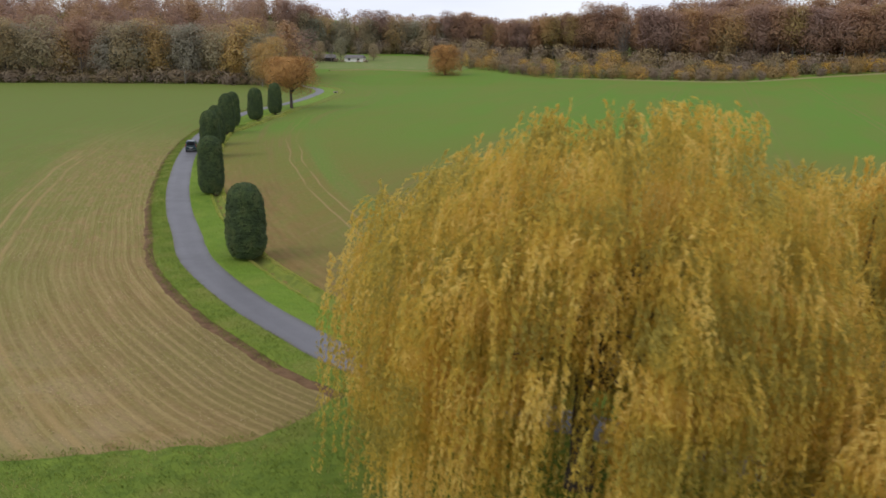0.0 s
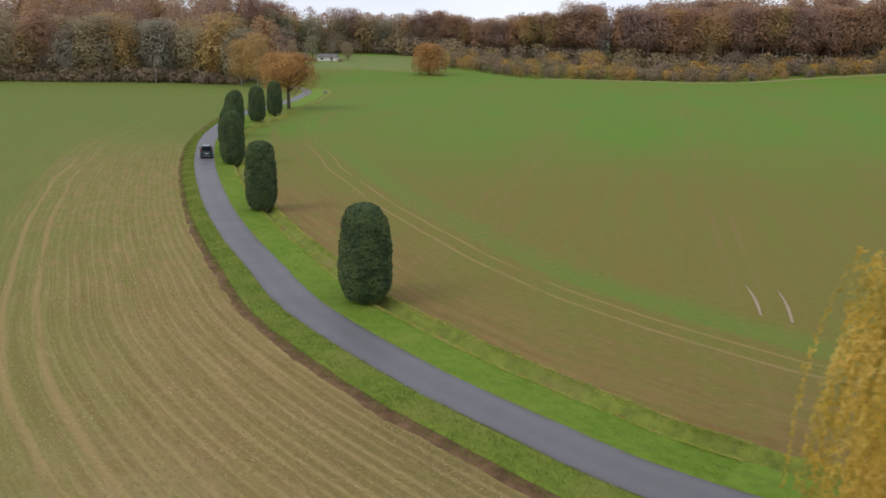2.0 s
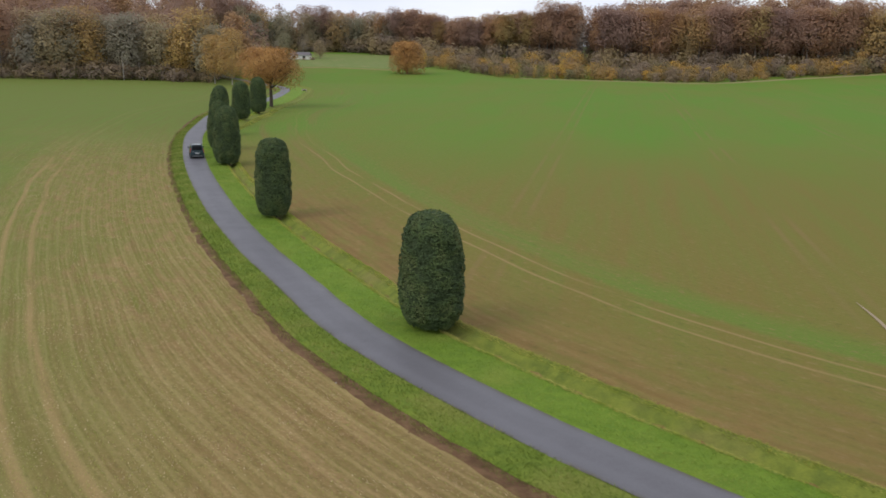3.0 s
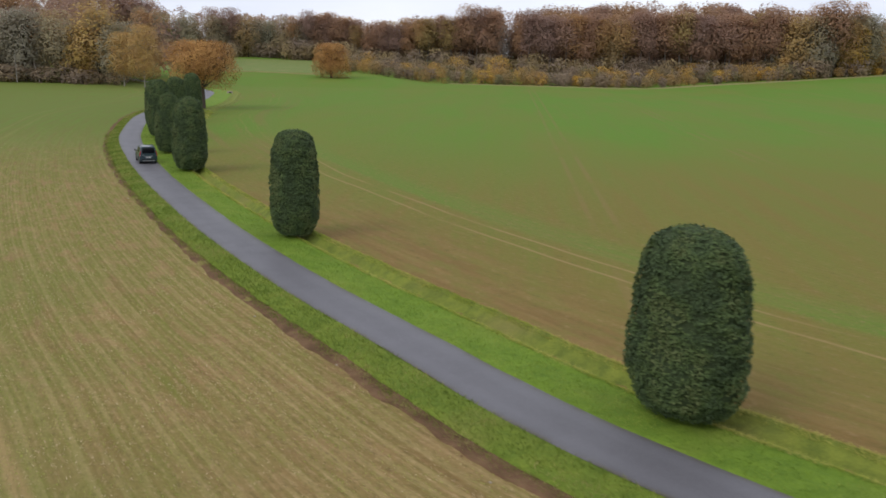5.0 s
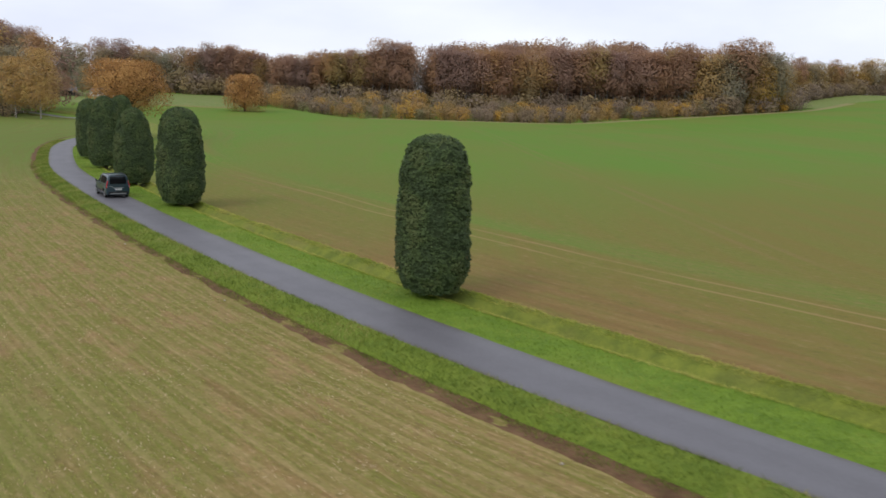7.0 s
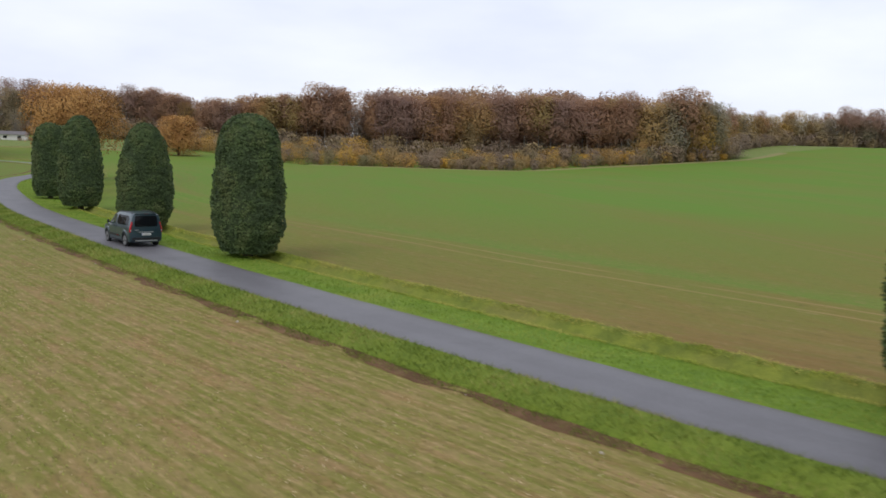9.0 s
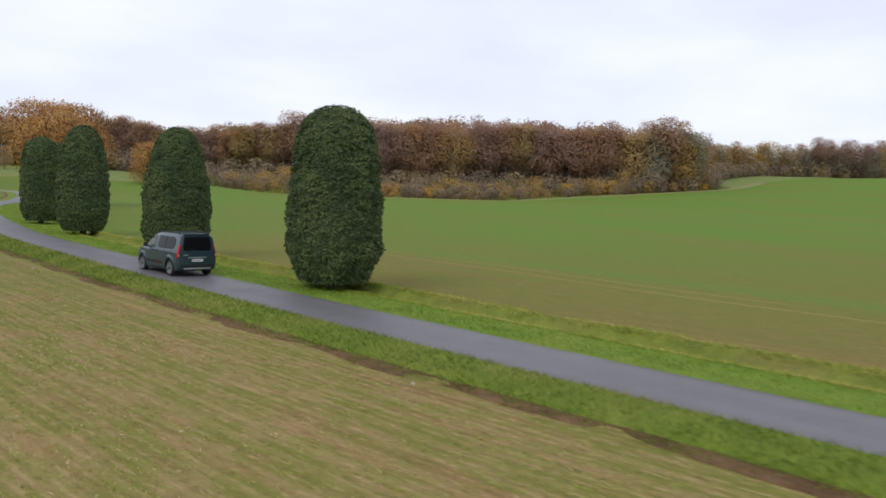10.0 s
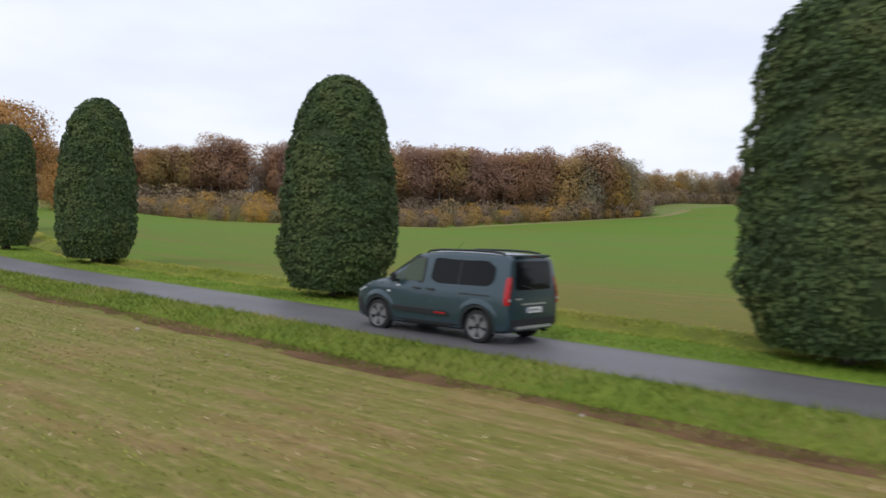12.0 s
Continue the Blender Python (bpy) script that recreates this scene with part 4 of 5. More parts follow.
def mass(name, seed, count, where, protos, mat, label, lo=0.85, hi=1.1):
    r = np.random.default_rng(seed)
    vs, ns = [], []
    while len(vs) < count:
        x, y = where(r)
        if clearing(x, y) and lo < 1.2:
            continue
        v, f, nr = protos[int(r.integers(0, len(protos)))]
        a, sc = r.uniform(0, 6.28), r.uniform(lo, hi)
        turn = np.array([[math.cos(a), math.sin(a), 0], [-math.sin(a), math.cos(a), 0], [0, 0, 1]])
        vs.append(v @ turn * sc + (x, y, float(land(x, y))))
        ns.append(nr @ turn)
    v = np.concatenate(vs)
    ob = new(name, leafy(name, v, np.arange(len(v), dtype=np.int32).reshape(-1, 3), np.concatenate(ns), mat))
    return tagged(ob, label, "woods", kind="stuff")


def hill(r):
    y = 346 + 230 * r.uniform() ** 0.85
    return r.uniform(-330, -84 - 0.12 * (y - 346)), y


def behind_edge(line, lo, hi):
    p = spline(line, 2.0)
    t = np.gradient(p, axis=0)
    t /= np.linalg.norm(t, axis=1, keepdims=True)

    def where(r):
        k = int(r.integers(0, len(p)))
        w = r.uniform(lo, hi)
        return p[k, 0] - t[k, 1] * w, p[k, 1] + t[k, 0] * w
    return where


mass("far_woods", 41, 270, hill, FAR["olive"] + FAR["brown"], RUST, "wooded hillside of red-brown autumn trees", 0.86, 1.02)
mass("far_woods", 42, 70, lambda r: (r.uniform(-110, 60), r.uniform(532, 585)), FAR["olive"], RUST, "autumn wood behind the meadow", 0.92, 1.05)
mass("far_woods", 43, 100, behind_edge([(255, 398)] + FAR_EDGE + [(440, 440), (520, 400)], 10, 50), FAR["olive"], RUST, "distant autumn wood beyond the field", 0.8, 0.98)
mass("far_woods", 44, 66, behind_edge(RIGHT_EDGE[:3], 11, 32), FAR["brown"], RUST, "depth of the beech wood", 0.84, 0.9)
mass("far_woods", 51, 105, behind_edge(RIGHT_EDGE[2:] + [(240, 392)], 11, 34), FAR["brown"], RUST, "depth of the beech wood", 1.02, 1.1)
mass("far_woods", 52, 110, behind_edge(RIGHT_EDGE[2:] + [(240, 392)], 66, 116), FAR["brown"], RUST, "rising depth of the beech wood", 1.1, 1.2)
mass("far_woods", 53, 60, behind_edge(HILL_EDGE, 13, 42), FAR["olive"], RUST, "depth of the mixed wood", 0.8, 1.0)
mass("far_woods", 50, 50, behind_edge(BARE_EDGE, 12, 40), FAR["brown"], RUST, "depth of the far wood", 0.78, 0.9)

mass("far_woods", 54, 170, behind_edge(RIGHT_EDGE + [(240, 392)], 22, 60), FAR["olive"], RUST, "shaded young trees inside the beech wood", 0.8, 1.0)
mass("undergrowth", 45, 250, behind_edge(RIGHT_EDGE + [(240, 392)], -14, 12), FAR["scrub"], SCRUB_DARK, "brown undergrowth at the foot of the beech wood", 1.3, 2.2)
mass("undergrowth", 55, 120, behind_edge(BARE_EDGE, 2, 26), FAR["scrub"], SCRUB_DARK, "dense brown thicket inside the far wood", 1.6, 2.6)
mass("undergrowth", 49, 100, behind_edge(BARE_EDGE, -5, 14), FAR["scrub"], SCRUB_DARK, "brown undergrowth at the foot of the far wood", 1.4, 2.4)
mass("undergrowth", 56, 150, behind_edge([(262, 398)] + FAR_EDGE + [(440, 430)], -9, 4), FAR["scrub"], SCRUB_DARK, "low brown thicket before the far wood", 1.2, 1.8)
mass("undergrowth", 46, 150, behind_edge([(255, 398)] + FAR_EDGE, -6, 12), FAR["scrub"], SCRUB_DARK, "brown undergrowth at the foot of the far wood", 1.3, 2.2)
mass("undergrowth", 47, 130, behind_edge(HILL_EDGE, 0, 22), FAR["scrub"], SCRUB_DARK, "brown undergrowth of the mixed wood", 1.2, 2.2)
mass("undergrowth", 48, 110, behind_edge([(-92, 494), (-55, 512), (-20, 516), (4, 502)], -2, 14), FAR["scrub"], SCRUB_DARK, "dull undergrowth behind the meadow", 1.2, 2.0)

# scrub between the field and the beech wood
r_ = np.random.default_rng(51)
for k, x, y in edge_points([(8, 404), (42, 400), (80, 384), (118, 370), (160, 376), (205, 380), (262, 392)], 5.0, r_, 5, 8.5, 1.5):
    if r_.uniform() < 0.10:
        continue
    tall = 1.0 + 0.12 * k
    plant("scrub", int(r_.integers(0, 9)), x, y, r_.uniform(0.72, 1.18) * tall, r_.uniform(0, 6.28), "rounded autumn bush in the scrub along the field", "bush", "bushes along the field", "bush", r_.uniform(0.95, 1.35))
for i in range(34):
    x = r_.uniform(10, 262)
    y = np.interp(x, [8, 42, 80, 118, 160, 205, 262], [404, 400, 384, 370, 376, 380, 392]) + 3 + 22 * r_.uniform() ** 1.5
    plant("sapling", i, x, y, r_.uniform(0.6, 1.15), r_.uniform(0, 6.28), "slender bright yellow sapling standing in the scrub", "sapling", "saplings in the scrub", "sapling", r_.uniform(0.9, 1.5))
# undergrowth at the foot of the mixed wood
for k, x, y in edge_points([(-290, 298), (-230, 309), (-166, 319), (-121, 321), (-90, 322), (-64, 311)], 4.2, r_, 1, 3.0, 1.2):
    plant("bramble", int(r_.integers(0, 9)), x, y, r_.uniform(0.6, 1.5), r_.uniform(0, 6.28), "brown bush under the edge of the wood", "bush", "bushes under the mixed wood", "bush", r_.uniform(1.2, 1.9))

for x, y, sc in ((-50.5, 439, 0.42), (-43, 438.5, 0.36), (-39, 440, 0.5), (-54, 441, 0.6)):
    plant("bramble", int(-x), x, y, sc, x, "low brown bush before the house in the glade", "bush", "bushes in the glade", "bush", 1.3)

# single trees
def lone_tree(name, seed, x, y, height, radius, low, n, size, leaves, label, category, limbs=16, trunk_r=0.4, bark=None, lobes=34):
    r = np.random.default_rng(seed)
    trunk = mesh_np("trunk", *limbs_of(r, height, radius, low, limbs, trunk_r), bark or BARK, True)
    crown = leafy("crown", *crown_mesh(r, n, size, height, radius, low, lobes, 0.7, 0.8, 0.08), leaves)
    root = thing(name, pose(x, y, float(land(x, y)) - 0.05), label, category)
    part("trunk", trunk, None, root, "dark branching trunk")
    part("crown", crown, None, root)


lone_tree("oak_tree", 61, -38.2, 217.5, 12.5, 7.0, 4.9, 27000, 0.12, ORANGE, "spreading oak with thin orange autumn leaves by the lane's bend", "oak tree", 30, 0.40, None, 46)
lone_tree("oak_tree", 62, 0.8, 366.0, 12.2, 7.4, 0.6, 16000, 0.19, ORANGE, "round rust-orange oak standing at the field's far edge", "oak tree", 16, 0.4, None, 40)
lone_tree("birch_tree", 63, -57.5, 300.0, 17.0, 5.4, 2.4, 16000, 0.13, GOLD, "slender golden birch at the wood's corner", "birch tree", 14, 0.16, PALE_BARK)
lone_tree("birch_tree", 64, -63.5, 305.0, 15.0, 4.6, 2.4, 13000, 0.13, GOLD, "smaller golden birch at the wood's corner", "birch tree", 12, 0.15, PALE_BARK)
lone_tree("birch_tree", 65, 199.0, 383.0, 9.8, 2.5, 1.0, 4500, 0.15, GOLD, "small bright yellow birch rising out of the scrub", "birch tree", 8, 0.1, None, 20)
for x, y, h, ln in ((-94.6, 318.5, 9.0, 2.0), (-88.8, 320.0, 6.5, 14.0)):
    root = thing("dead_birch", pose(x, y, float(land(x, y)), 0, -ln, 0), "pale bare birch stem at the wood's edge", "birch stem")
    part("stem", mesh_np("stem", *tube([(0, 0, -0.3), (0.1, 0, h * 0.4), (0.05, 0.1, h * 0.75), (0.3, 0, h)], [0.15, 0.13, 0.09, 0.04], 7), PALE_BARK, True), None, root)

# meadow in front of the house and pale grass strip along the scrub
def patch(name, line, width, lift, mat, label):
    p = spline(line, 3.0)
    t = np.gradient(p, axis=0)
    t /= np.linalg.norm(t, axis=1, keepdims=True)
    nrm = np.stack([-t[:, 1], t[:, 0]], 1)
    u = np.linspace(0, 1, 9)
    P = p[:, None, :] + nrm[:, None, :] * (u[None, :, None] * width)
    zz = land(P[..., 0], P[..., 1]) + lift - (lift + 0.1) * (np.abs(u - 0.5) > 0.49)[None]
    ids = np.arange(P.shape[0] * 9).reshape(-1, 9)
    ob = new(name, mesh_np(name, np.concatenate([P, zz[..., None]], -1).reshape(-1, 3), np.stack([ids[:-1, :-1], ids[1:, :-1], ids[1:, 1:], ids[:-1, 1:]], -1).reshape(-1, 4), mat, True))
    return tagged(ob, label, "grass", kind="structure")


patch("meadow", [(-62, 388), (-30, 394), (6, 384)], 110, 0.18, MEADOW, "pale green meadow behind the field")
patch("grass_strip", [(50, 388), (80, 375), (118, 361), (160, 366), (205, 370), (262, 381), (310, 403)], 6.0, 0.22, DRY_GRASS, "strip of pale dry grass along the scrub")
patch("grass_strip", [(278, 392), (320, 408), (390, 404), (480, 356)], 60, 0.20, MEADOW, "pale grass at the far end of the field")
patch("field_margin", [(-50, 384), (-30, 390), (-2, 381)], 2.6, 0.32, DRY_GRASS, "narrow rough margin between the field and the meadow")


# ---------------------------------------------------------------- white house in the glade
WHITE = plain("white_render", (0.72, 0.70, 0.66), 0.8)
ROOF = plain("grey_roof_tiles", (0.15, 0.135, 0.135), 0.85, wear=0.3)
DARK_BOARDS = plain("dark_timber_boards", (0.05, 0.04, 0.034), 0.9, wear=0.3)
DARK_GLASS = plain("dark_window_and_pipe_shade", (0.02, 0.024, 0.028), 0.1, 0.0, 0.5)


def box(bm, x0, x1, y0, y1, z0, z1, bevel=0.0):
    m = Matrix.LocRotScale(((x0 + x1) / 2, (y0 + y1) / 2, (z0 + z1) / 2), None, (x1 - x0, y1 - y0, z1 - z0))
    vs = bmesh.ops.create_cube(bm, size=1.0, matrix=m)["verts"]
    if bevel:
        es = list({e for v in vs for e in v.link_edges})
        bmesh.ops.bevel(bm, geom=es, offset=bevel, segments=2, affect="EDGES", clamp_overlap=True)
    return bm


def boxed(*a, **k):
    return box(bmesh.new(), *a, **k)


def make_house(x, y, turn, length, depth, wall_h, roof_h, label, walls, tiles):
    root = thing("house", pose(x, y, float(land(x, y)), 0, 0, turn), label, "house", "buildings in the glade")
    part("wall", boxed(-length / 2, length / 2, -depth / 2, depth / 2, -0.6, wall_h), walls, root)
    bm = bmesh.new()
    L, D = length / 2 + 0.4, depth / 2 + 0.5
    v = [bm.verts.new(p) for p in ((-L, -D, wall_h - 0.1), (L, -D, wall_h - 0.1), (L, D, wall_h - 0.1), (-L, D, wall_h - 0.1), (-L + 0.6, 0, wall_h + roof_h), (L - 0.6, 0, wall_h + roof_h))]
    for q in ((0, 1, 5, 4), (2, 3, 4, 5), (1, 2, 5), (3, 0, 4), (3, 2, 1, 0)):
        bm.faces.new([v[i] for i in q])
    part("roof", bm, tiles, root, "grey-brown tiled roof")
    n = max(2, int(length / 3.2))
    for i in range(n):
        cx = -length / 2 + length * (i + 0.5) / n
        part("window", boxed(cx - 0.6, cx + 0.6, -depth / 2 - 0.05, -depth / 2 + 0.02, 0.7, wall_h - 0.5), DARK_GLASS, root, "dark window")
    return root


make_house(-45, 446, -8, 9.4, 6.5, 2.1, 1.3, "low white house with a grey roof in the glade", WHITE, ROOF)
make_house(-60, 444, 4, 10.5, 6.0, 1.9, 1.6, "low dark timber shed in the glade", DARK_BOARDS, ROOF)

# culvert head at the bend of the lane
STONE = plain("pale_stone", (0.40, 0.35, 0.28), 0.95, spec=0.1, wear=0.25)
cv = on_lane(np.array([280.0]), np.array([5.2]))[0]
root = thing("culvert_stone", pose(cv[0], cv[1], float(land(cv[0], cv[1])), 0, 0, 20), "pale stone culvert head in the grass by the bend", "stone")
bm = boxed(-0.7, 0.7, -0.25, 0.25, -0.2, 0.55, bevel=0.05)
part("block", bm, STONE, root)
# no hole is cut: a dark slab stands for the pipe's shaded inside
part("opening_shade", boxed(-0.35, 0.35, -0.27, -0.24, 0.0, 0.35), DARK_GLASS, root, "dark slab painted as the shade in the pipe mouth")


# ---------------------------------------------------------------- parked dark teal van on the lane
PAINT = paint_material("dark_teal_paint", (0.027, 0.056, 0.074))
CLAD = plain("black_plastic", (0.018, 0.019, 0.021), 0.55)
RUBBER = plain("tyre_rubber", (0.020, 0.020, 0.021), 0.85)
ALLOY = plain("grey_alloy", (0.20, 0.20, 0.205), 0.55, 0.3, 0.5)
SILVER = plain("silver_trim", (0.50, 0.51, 0.52), 0.35, 0.6, 0.5)
TINT = plain("tinted_glass", (0.008, 0.009, 0.011), 0.08, 0.0, 0.16)
# opaque; the green field seen through the pane is put into its colour
FIELD_VIEW_GLASS = plain("door_glass", (0.055, 0.075, 0.050), 0.08, 0.0, 0.25)
RED_LAMP = plain("red_lamp", (0.40, 0.008, 0.014), 0.15, 0.0, 0.5)
DARK_RED = plain("dark_red_lamp", (0.16, 0.008, 0.010), 0.15, 0.0, 0.5)
WHITE_LAMP = plain("clear_lamp", (0.62, 0.64, 0.66), 0.12, 0.0, 0.5)
PLATE = plain("white_plate", (0.78, 0.78, 0.76), 0.4)
INK = plain("dark_ink", (0.03, 0.03, 0.035), 0.5)
BLUE_INK = plain("blue_band", (0.02, 0.06, 0.30), 0.5)

VAN_X = [-0.735, -0.725, -0.705, -0.675, -0.60, -0.35, 0.0, 0.4, 0.9, 1.4, 1.75, 2.1, 2.4, 2.68, 3.0, 3.3, 3.5, 3.62, 3.67]
VAN_TOP = [0.96, 1.14, 1.50, 1.715, 1.775, 1.79, 1.805, 1.81, 1.81, 1.79, 1.735, 1.54, 1.35, 1.185, 1.12, 1.05, 0.97, 0.84, 0.66]
VAN_W = [0.83, 0.86, 0.885, 0.90, 0.91, 0.915, 0.922, 0.922, 0.922, 0.922, 0.922, 0.920, 0.915, 0.905, 0.885, 0.845, 0.785, 0.70, 0.62]
VAN_ROOF = [0.82, 0.82, 0.765, 0.715, 0.70, 0.70, 0.71, 0.715, 0.715, 0.71, 0.70, 0.73, 0.76, 0.78, 0.74, 0.70, 0.64, 0.58, 0.52]
VAN_LOW = [0.40, 0.34, 0.30, 0.27, 0.24, 0.22, 0.21, 0.21, 0.21, 0.21, 0.21, 0.21, 0.21, 0.21, 0.21, 0.22, 0.24, 0.28, 0.36]


def van_section(i):
    top, w, rf, lo = VAN_TOP[i], VAN_W[i], VAN_ROOF[i], VAN_LOW[i]
    sh = min(1.04, top - 0.10)
    mid = lo + 0.45 * (sh - lo)
    half = [(0.0, lo), (w * 0.82, lo), (w * 0.95, lo + 0.05), (w * 0.985, lo + 0.16), (w, mid), (w * 0.995, sh - 0.10), (w * 0.975, sh),
            (rf + (w * 0.975 - rf) * 0.52, sh + (top - 0.11 - sh) * 0.5), (rf + 0.015, top - 0.10), (rf - 0.025, top - 0.045), (rf - 0.10, top - 0.012), (rf * 0.5, top + 0.004), (0.0, top + 0.010)]
    return half


def side_y(x, z):
    """Half width of the van's side at x, z."""
    vals = []
    for i in range(len(VAN_X)):
        h = van_section(i)[1:10]
        vals.append(np.interp(z, [p[1] for p in h], [p[0] for p in h]))
    return float(np.interp(x, VAN_X, vals))


def rear_x(z):
    return float(np.interp(z, VAN_TOP[:5], VAN_X[:5])) if z > VAN_TOP[0] else VAN_X[0]


def rounded(points, rad, seg=4):
    """A polygon with its corners rounded."""
    out, n = [], len(points)
    for i in range(n):
        a, b, c = (Vector(points[(i + k) % n]) for k in (-1, 0, 1))
        rr = min(rad, (a - b).length * 0.45, (c - b).length * 0.45)
        p, q = b + (a - b).normalized() * rr, b + (c - b).normalized() * rr
        for k in range(seg + 1):
            t = k / seg
            out.append(tuple((1 - t) ** 2 * p + 2 * t * (1 - t) * b + t * t * q))
    return out


def panel(outline, place, thick):
    """A thin shaped panel: the outline's two coordinates put into space by place(a, b, out)."""
    bm = bmesh.new()
    cen = (sum(p[0] for p in outline) / len(outline), sum(p[1] for p in outline) / len(outline))
    rings = []
    for out, k in ((0.0, 1.0), (thick, 1.0), (thick + 0.002, 0.93), (thick + 0.003, 0.55)):
        rings.append([bm.verts.new(place(cen[0] + (p[0] - cen[0]) * k, cen[1] + (p[1] - cen[1]) * k, out)) for p in outline])
    for r0, r1 in zip(rings, rings[1:]):
        for j in range(len(outline)):
            bm.faces.new((r0[j], r0[(j + 1) % len(outline)], r1[(j + 1) % len(outline)], r1[j]))
    bm.faces.new(rings[-1])
    bmesh.ops.recalc_face_normals(bm, faces=bm.faces)
    return bm


def on_side(sgn):
    return lambda a, b, out: (a, sgn * (side_y(a, b) + out - 0.004), b)


def on_rear(a, b, out):
    return (rear_x(b) - out + 0.004, a, b)


def lathe(profile, segs=32):
    """Turned about the y axis; profile: (radius, y)."""
    bm = bmesh.new()
    rings = [[bm.verts.new((r * math.cos(2 * math.pi * k / segs), y, r * math.sin(2 * math.pi * k / segs))) for k in range(segs)] for r, y in profile]
    for a, b in zip(rings, rings[1:]):
        for k in range(segs):
            bm.faces.new((a[k], a[(k + 1) % segs], b[(k + 1) % segs], b[k]))
    return bm


def smooth(ob, angle=40):
    for p in ob.data.polygons:
        p.use_smooth = True
    ob.data.set_sharp_from_angle(angle=radians(angle))
    return ob


def make_van(m):
    van = thing("van", m, "dark teal compact people carrier with black roof rails on the lane", "van")
    # body: lofted sections, wheel arches cut out
    bm = bmesh.new()
    rings = []
    for i, x in enumerate(VAN_X):
        half = van_section(i)
        ring = [(x, y, z) for y, z in half] + [(x, -y, z) for y, z in half[-2:0:-1]]
        rings.append([bm.verts.new(p) for p in ring])
    n = len(rings[0])
    for a, b in zip(rings, rings[1:]):
        for k in range(n):
            bm.faces.new((a[k], a[(k + 1) % n], b[(k + 1) % n], b[k]))
    bm.faces.new(rings[0])
    bm.faces.new(rings[-1])
    bmesh.ops.recalc_face_normals(bm, faces=bm.faces)
    me = bpy.data.meshes.new("body")
    bm.to_mesh(me)
    bm.free()
    solid = new("body", me)
    cutters = []
    for wx in (0.0, 2.785):
        for sg in (1, -1):
            cb = lathe([(0.001, sg * 0.60), (0.385, sg * 0.60), (0.385, sg * 1.1), (0.001, sg * 1.1)], 28)
            bmesh.ops.recalc_face_normals(cb, faces=cb.faces)
            bmesh.ops.remove_doubles(cb, verts=cb.verts, dist=0.0005)
            bmesh.ops.translate(cb, verts=cb.verts, vec=(wx, 0, 0.335))
            cm = bpy.data.meshes.new("cut")
            cb.to_mesh(cm)
            cb.free()
            co = new("cut", cm)
            cutters.append(co)
            mod = solid.modifiers.new("arch", "BOOLEAN")
            mod.operation, mod.object, mod.solver = "DIFFERENCE", co, "EXACT"
    bpy.context.view_layer.update()
    cut = bpy.data.meshes.new_from_object(solid.evaluated_get(bpy.context.evaluated_depsgraph_get()))
    bpy.data.objects.remove(solid)
    for co in cutters:
        bpy.data.objects.remove(co)
    cut.name = "body"
    body = part("body", cut, PAINT, van, "dark teal painted body")
    smooth(body, 35)
    # wheels
    for wx in (0.0, 2.785):
        for sg in (1, -1):
            wheel = thing("wheel", pose(wx, sg * 0.80, 0.335, 0, 0, 0 if sg > 0 else 180), "", "")
            wheel.parent = van
            smooth(part("tyre", lathe([(0.20, -0.10), (0.30, -0.10), (0.328, -0.085), (0.335, -0.04), (0.335, 0.05), (0.325, 0.085), (0.29, 0.105), (0.248, 0.100)]), RUBBER, wheel, "black rubber tyre"))
            smooth(part("rim", lathe([(0.240, 0.03), (0.02, 0.02)]), CLAD, wheel, "dark rim well"))
            smooth(part("rim_flange", lathe([(0.250, 0.098), (0.245, 0.110), (0.228, 0.104), (0.222, 0.06), (0.235, 0.03)]), ALLOY, wheel, "grey alloy rim edge"))
            for k in range(5):
                bm = bmesh.new()
                an = 2 * math.pi * k / 5 + 0.3
                pts = [(0.05, -0.034), (0.205, -0.098), (0.226, 0.0), (0.205, 0.098), (0.05, 0.034)]
                lo = [bm.verts.new((a * math.cos(an) - b * math.sin(an), 0.06, a * math.sin(an) + b * math.cos(an))) for a, b in pts]
                hi = [bm.verts.new((a * math.cos(an) - 0.8 * b * math.sin(an), 0.098 - 0.02 * (a < 0.1), a * math.sin(an) + 0.8 * b * math.cos(an))) for a, b in pts]
                for j in range(5):
                    bm.faces.new((lo[j], lo[(j + 1) % 5], hi[(j + 1) % 5], hi[j]))
                bm.faces.new(hi)
                bmesh.ops.recalc_face_normals(bm, faces=bm.faces)
                part("spoke", bm, ALLOY, wheel, "grey alloy spoke")
            part("hub_cap", lathe([(0.055, 0.085), (0.05, 0.098), (0.001, 0.10)], 16), CLAD, wheel)
            # arch lip in black plastic
            bm = bmesh.new()
            ra = []
            for k in range(21):
                an = radians(-14 + 208 * k / 20)
                row = []
                for rad, out in ((0.375, -0.02), (0.385, 0.016), (0.435, 0.014), (0.445, -0.01)):
                    px, pz = wx + rad * math.cos(an), 0.335 + rad * math.sin(an)
                    row.append(bm.verts.new((px, sg * (side_y(px, max(pz, 0.3)) + out), pz)))
                ra.append(row)
            for a, b in zip(ra, ra[1:]):
                for j in range(3):
                    bm.faces.new((a[j], a[j + 1], b[j + 1], b[j]))
            bmesh.ops.recalc_face_normals(bm, faces=bm.faces)
            smooth(part("wheel_arch_trim", bm, CLAD, van, "black plastic wheel arch trim"))
            bm = bmesh.new()
            ra = []
            for k in range(19):
                an = radians(18 + 146 * k / 18)
                ease = math.sin(math.pi * k / 18) ** 0.5
                row = []
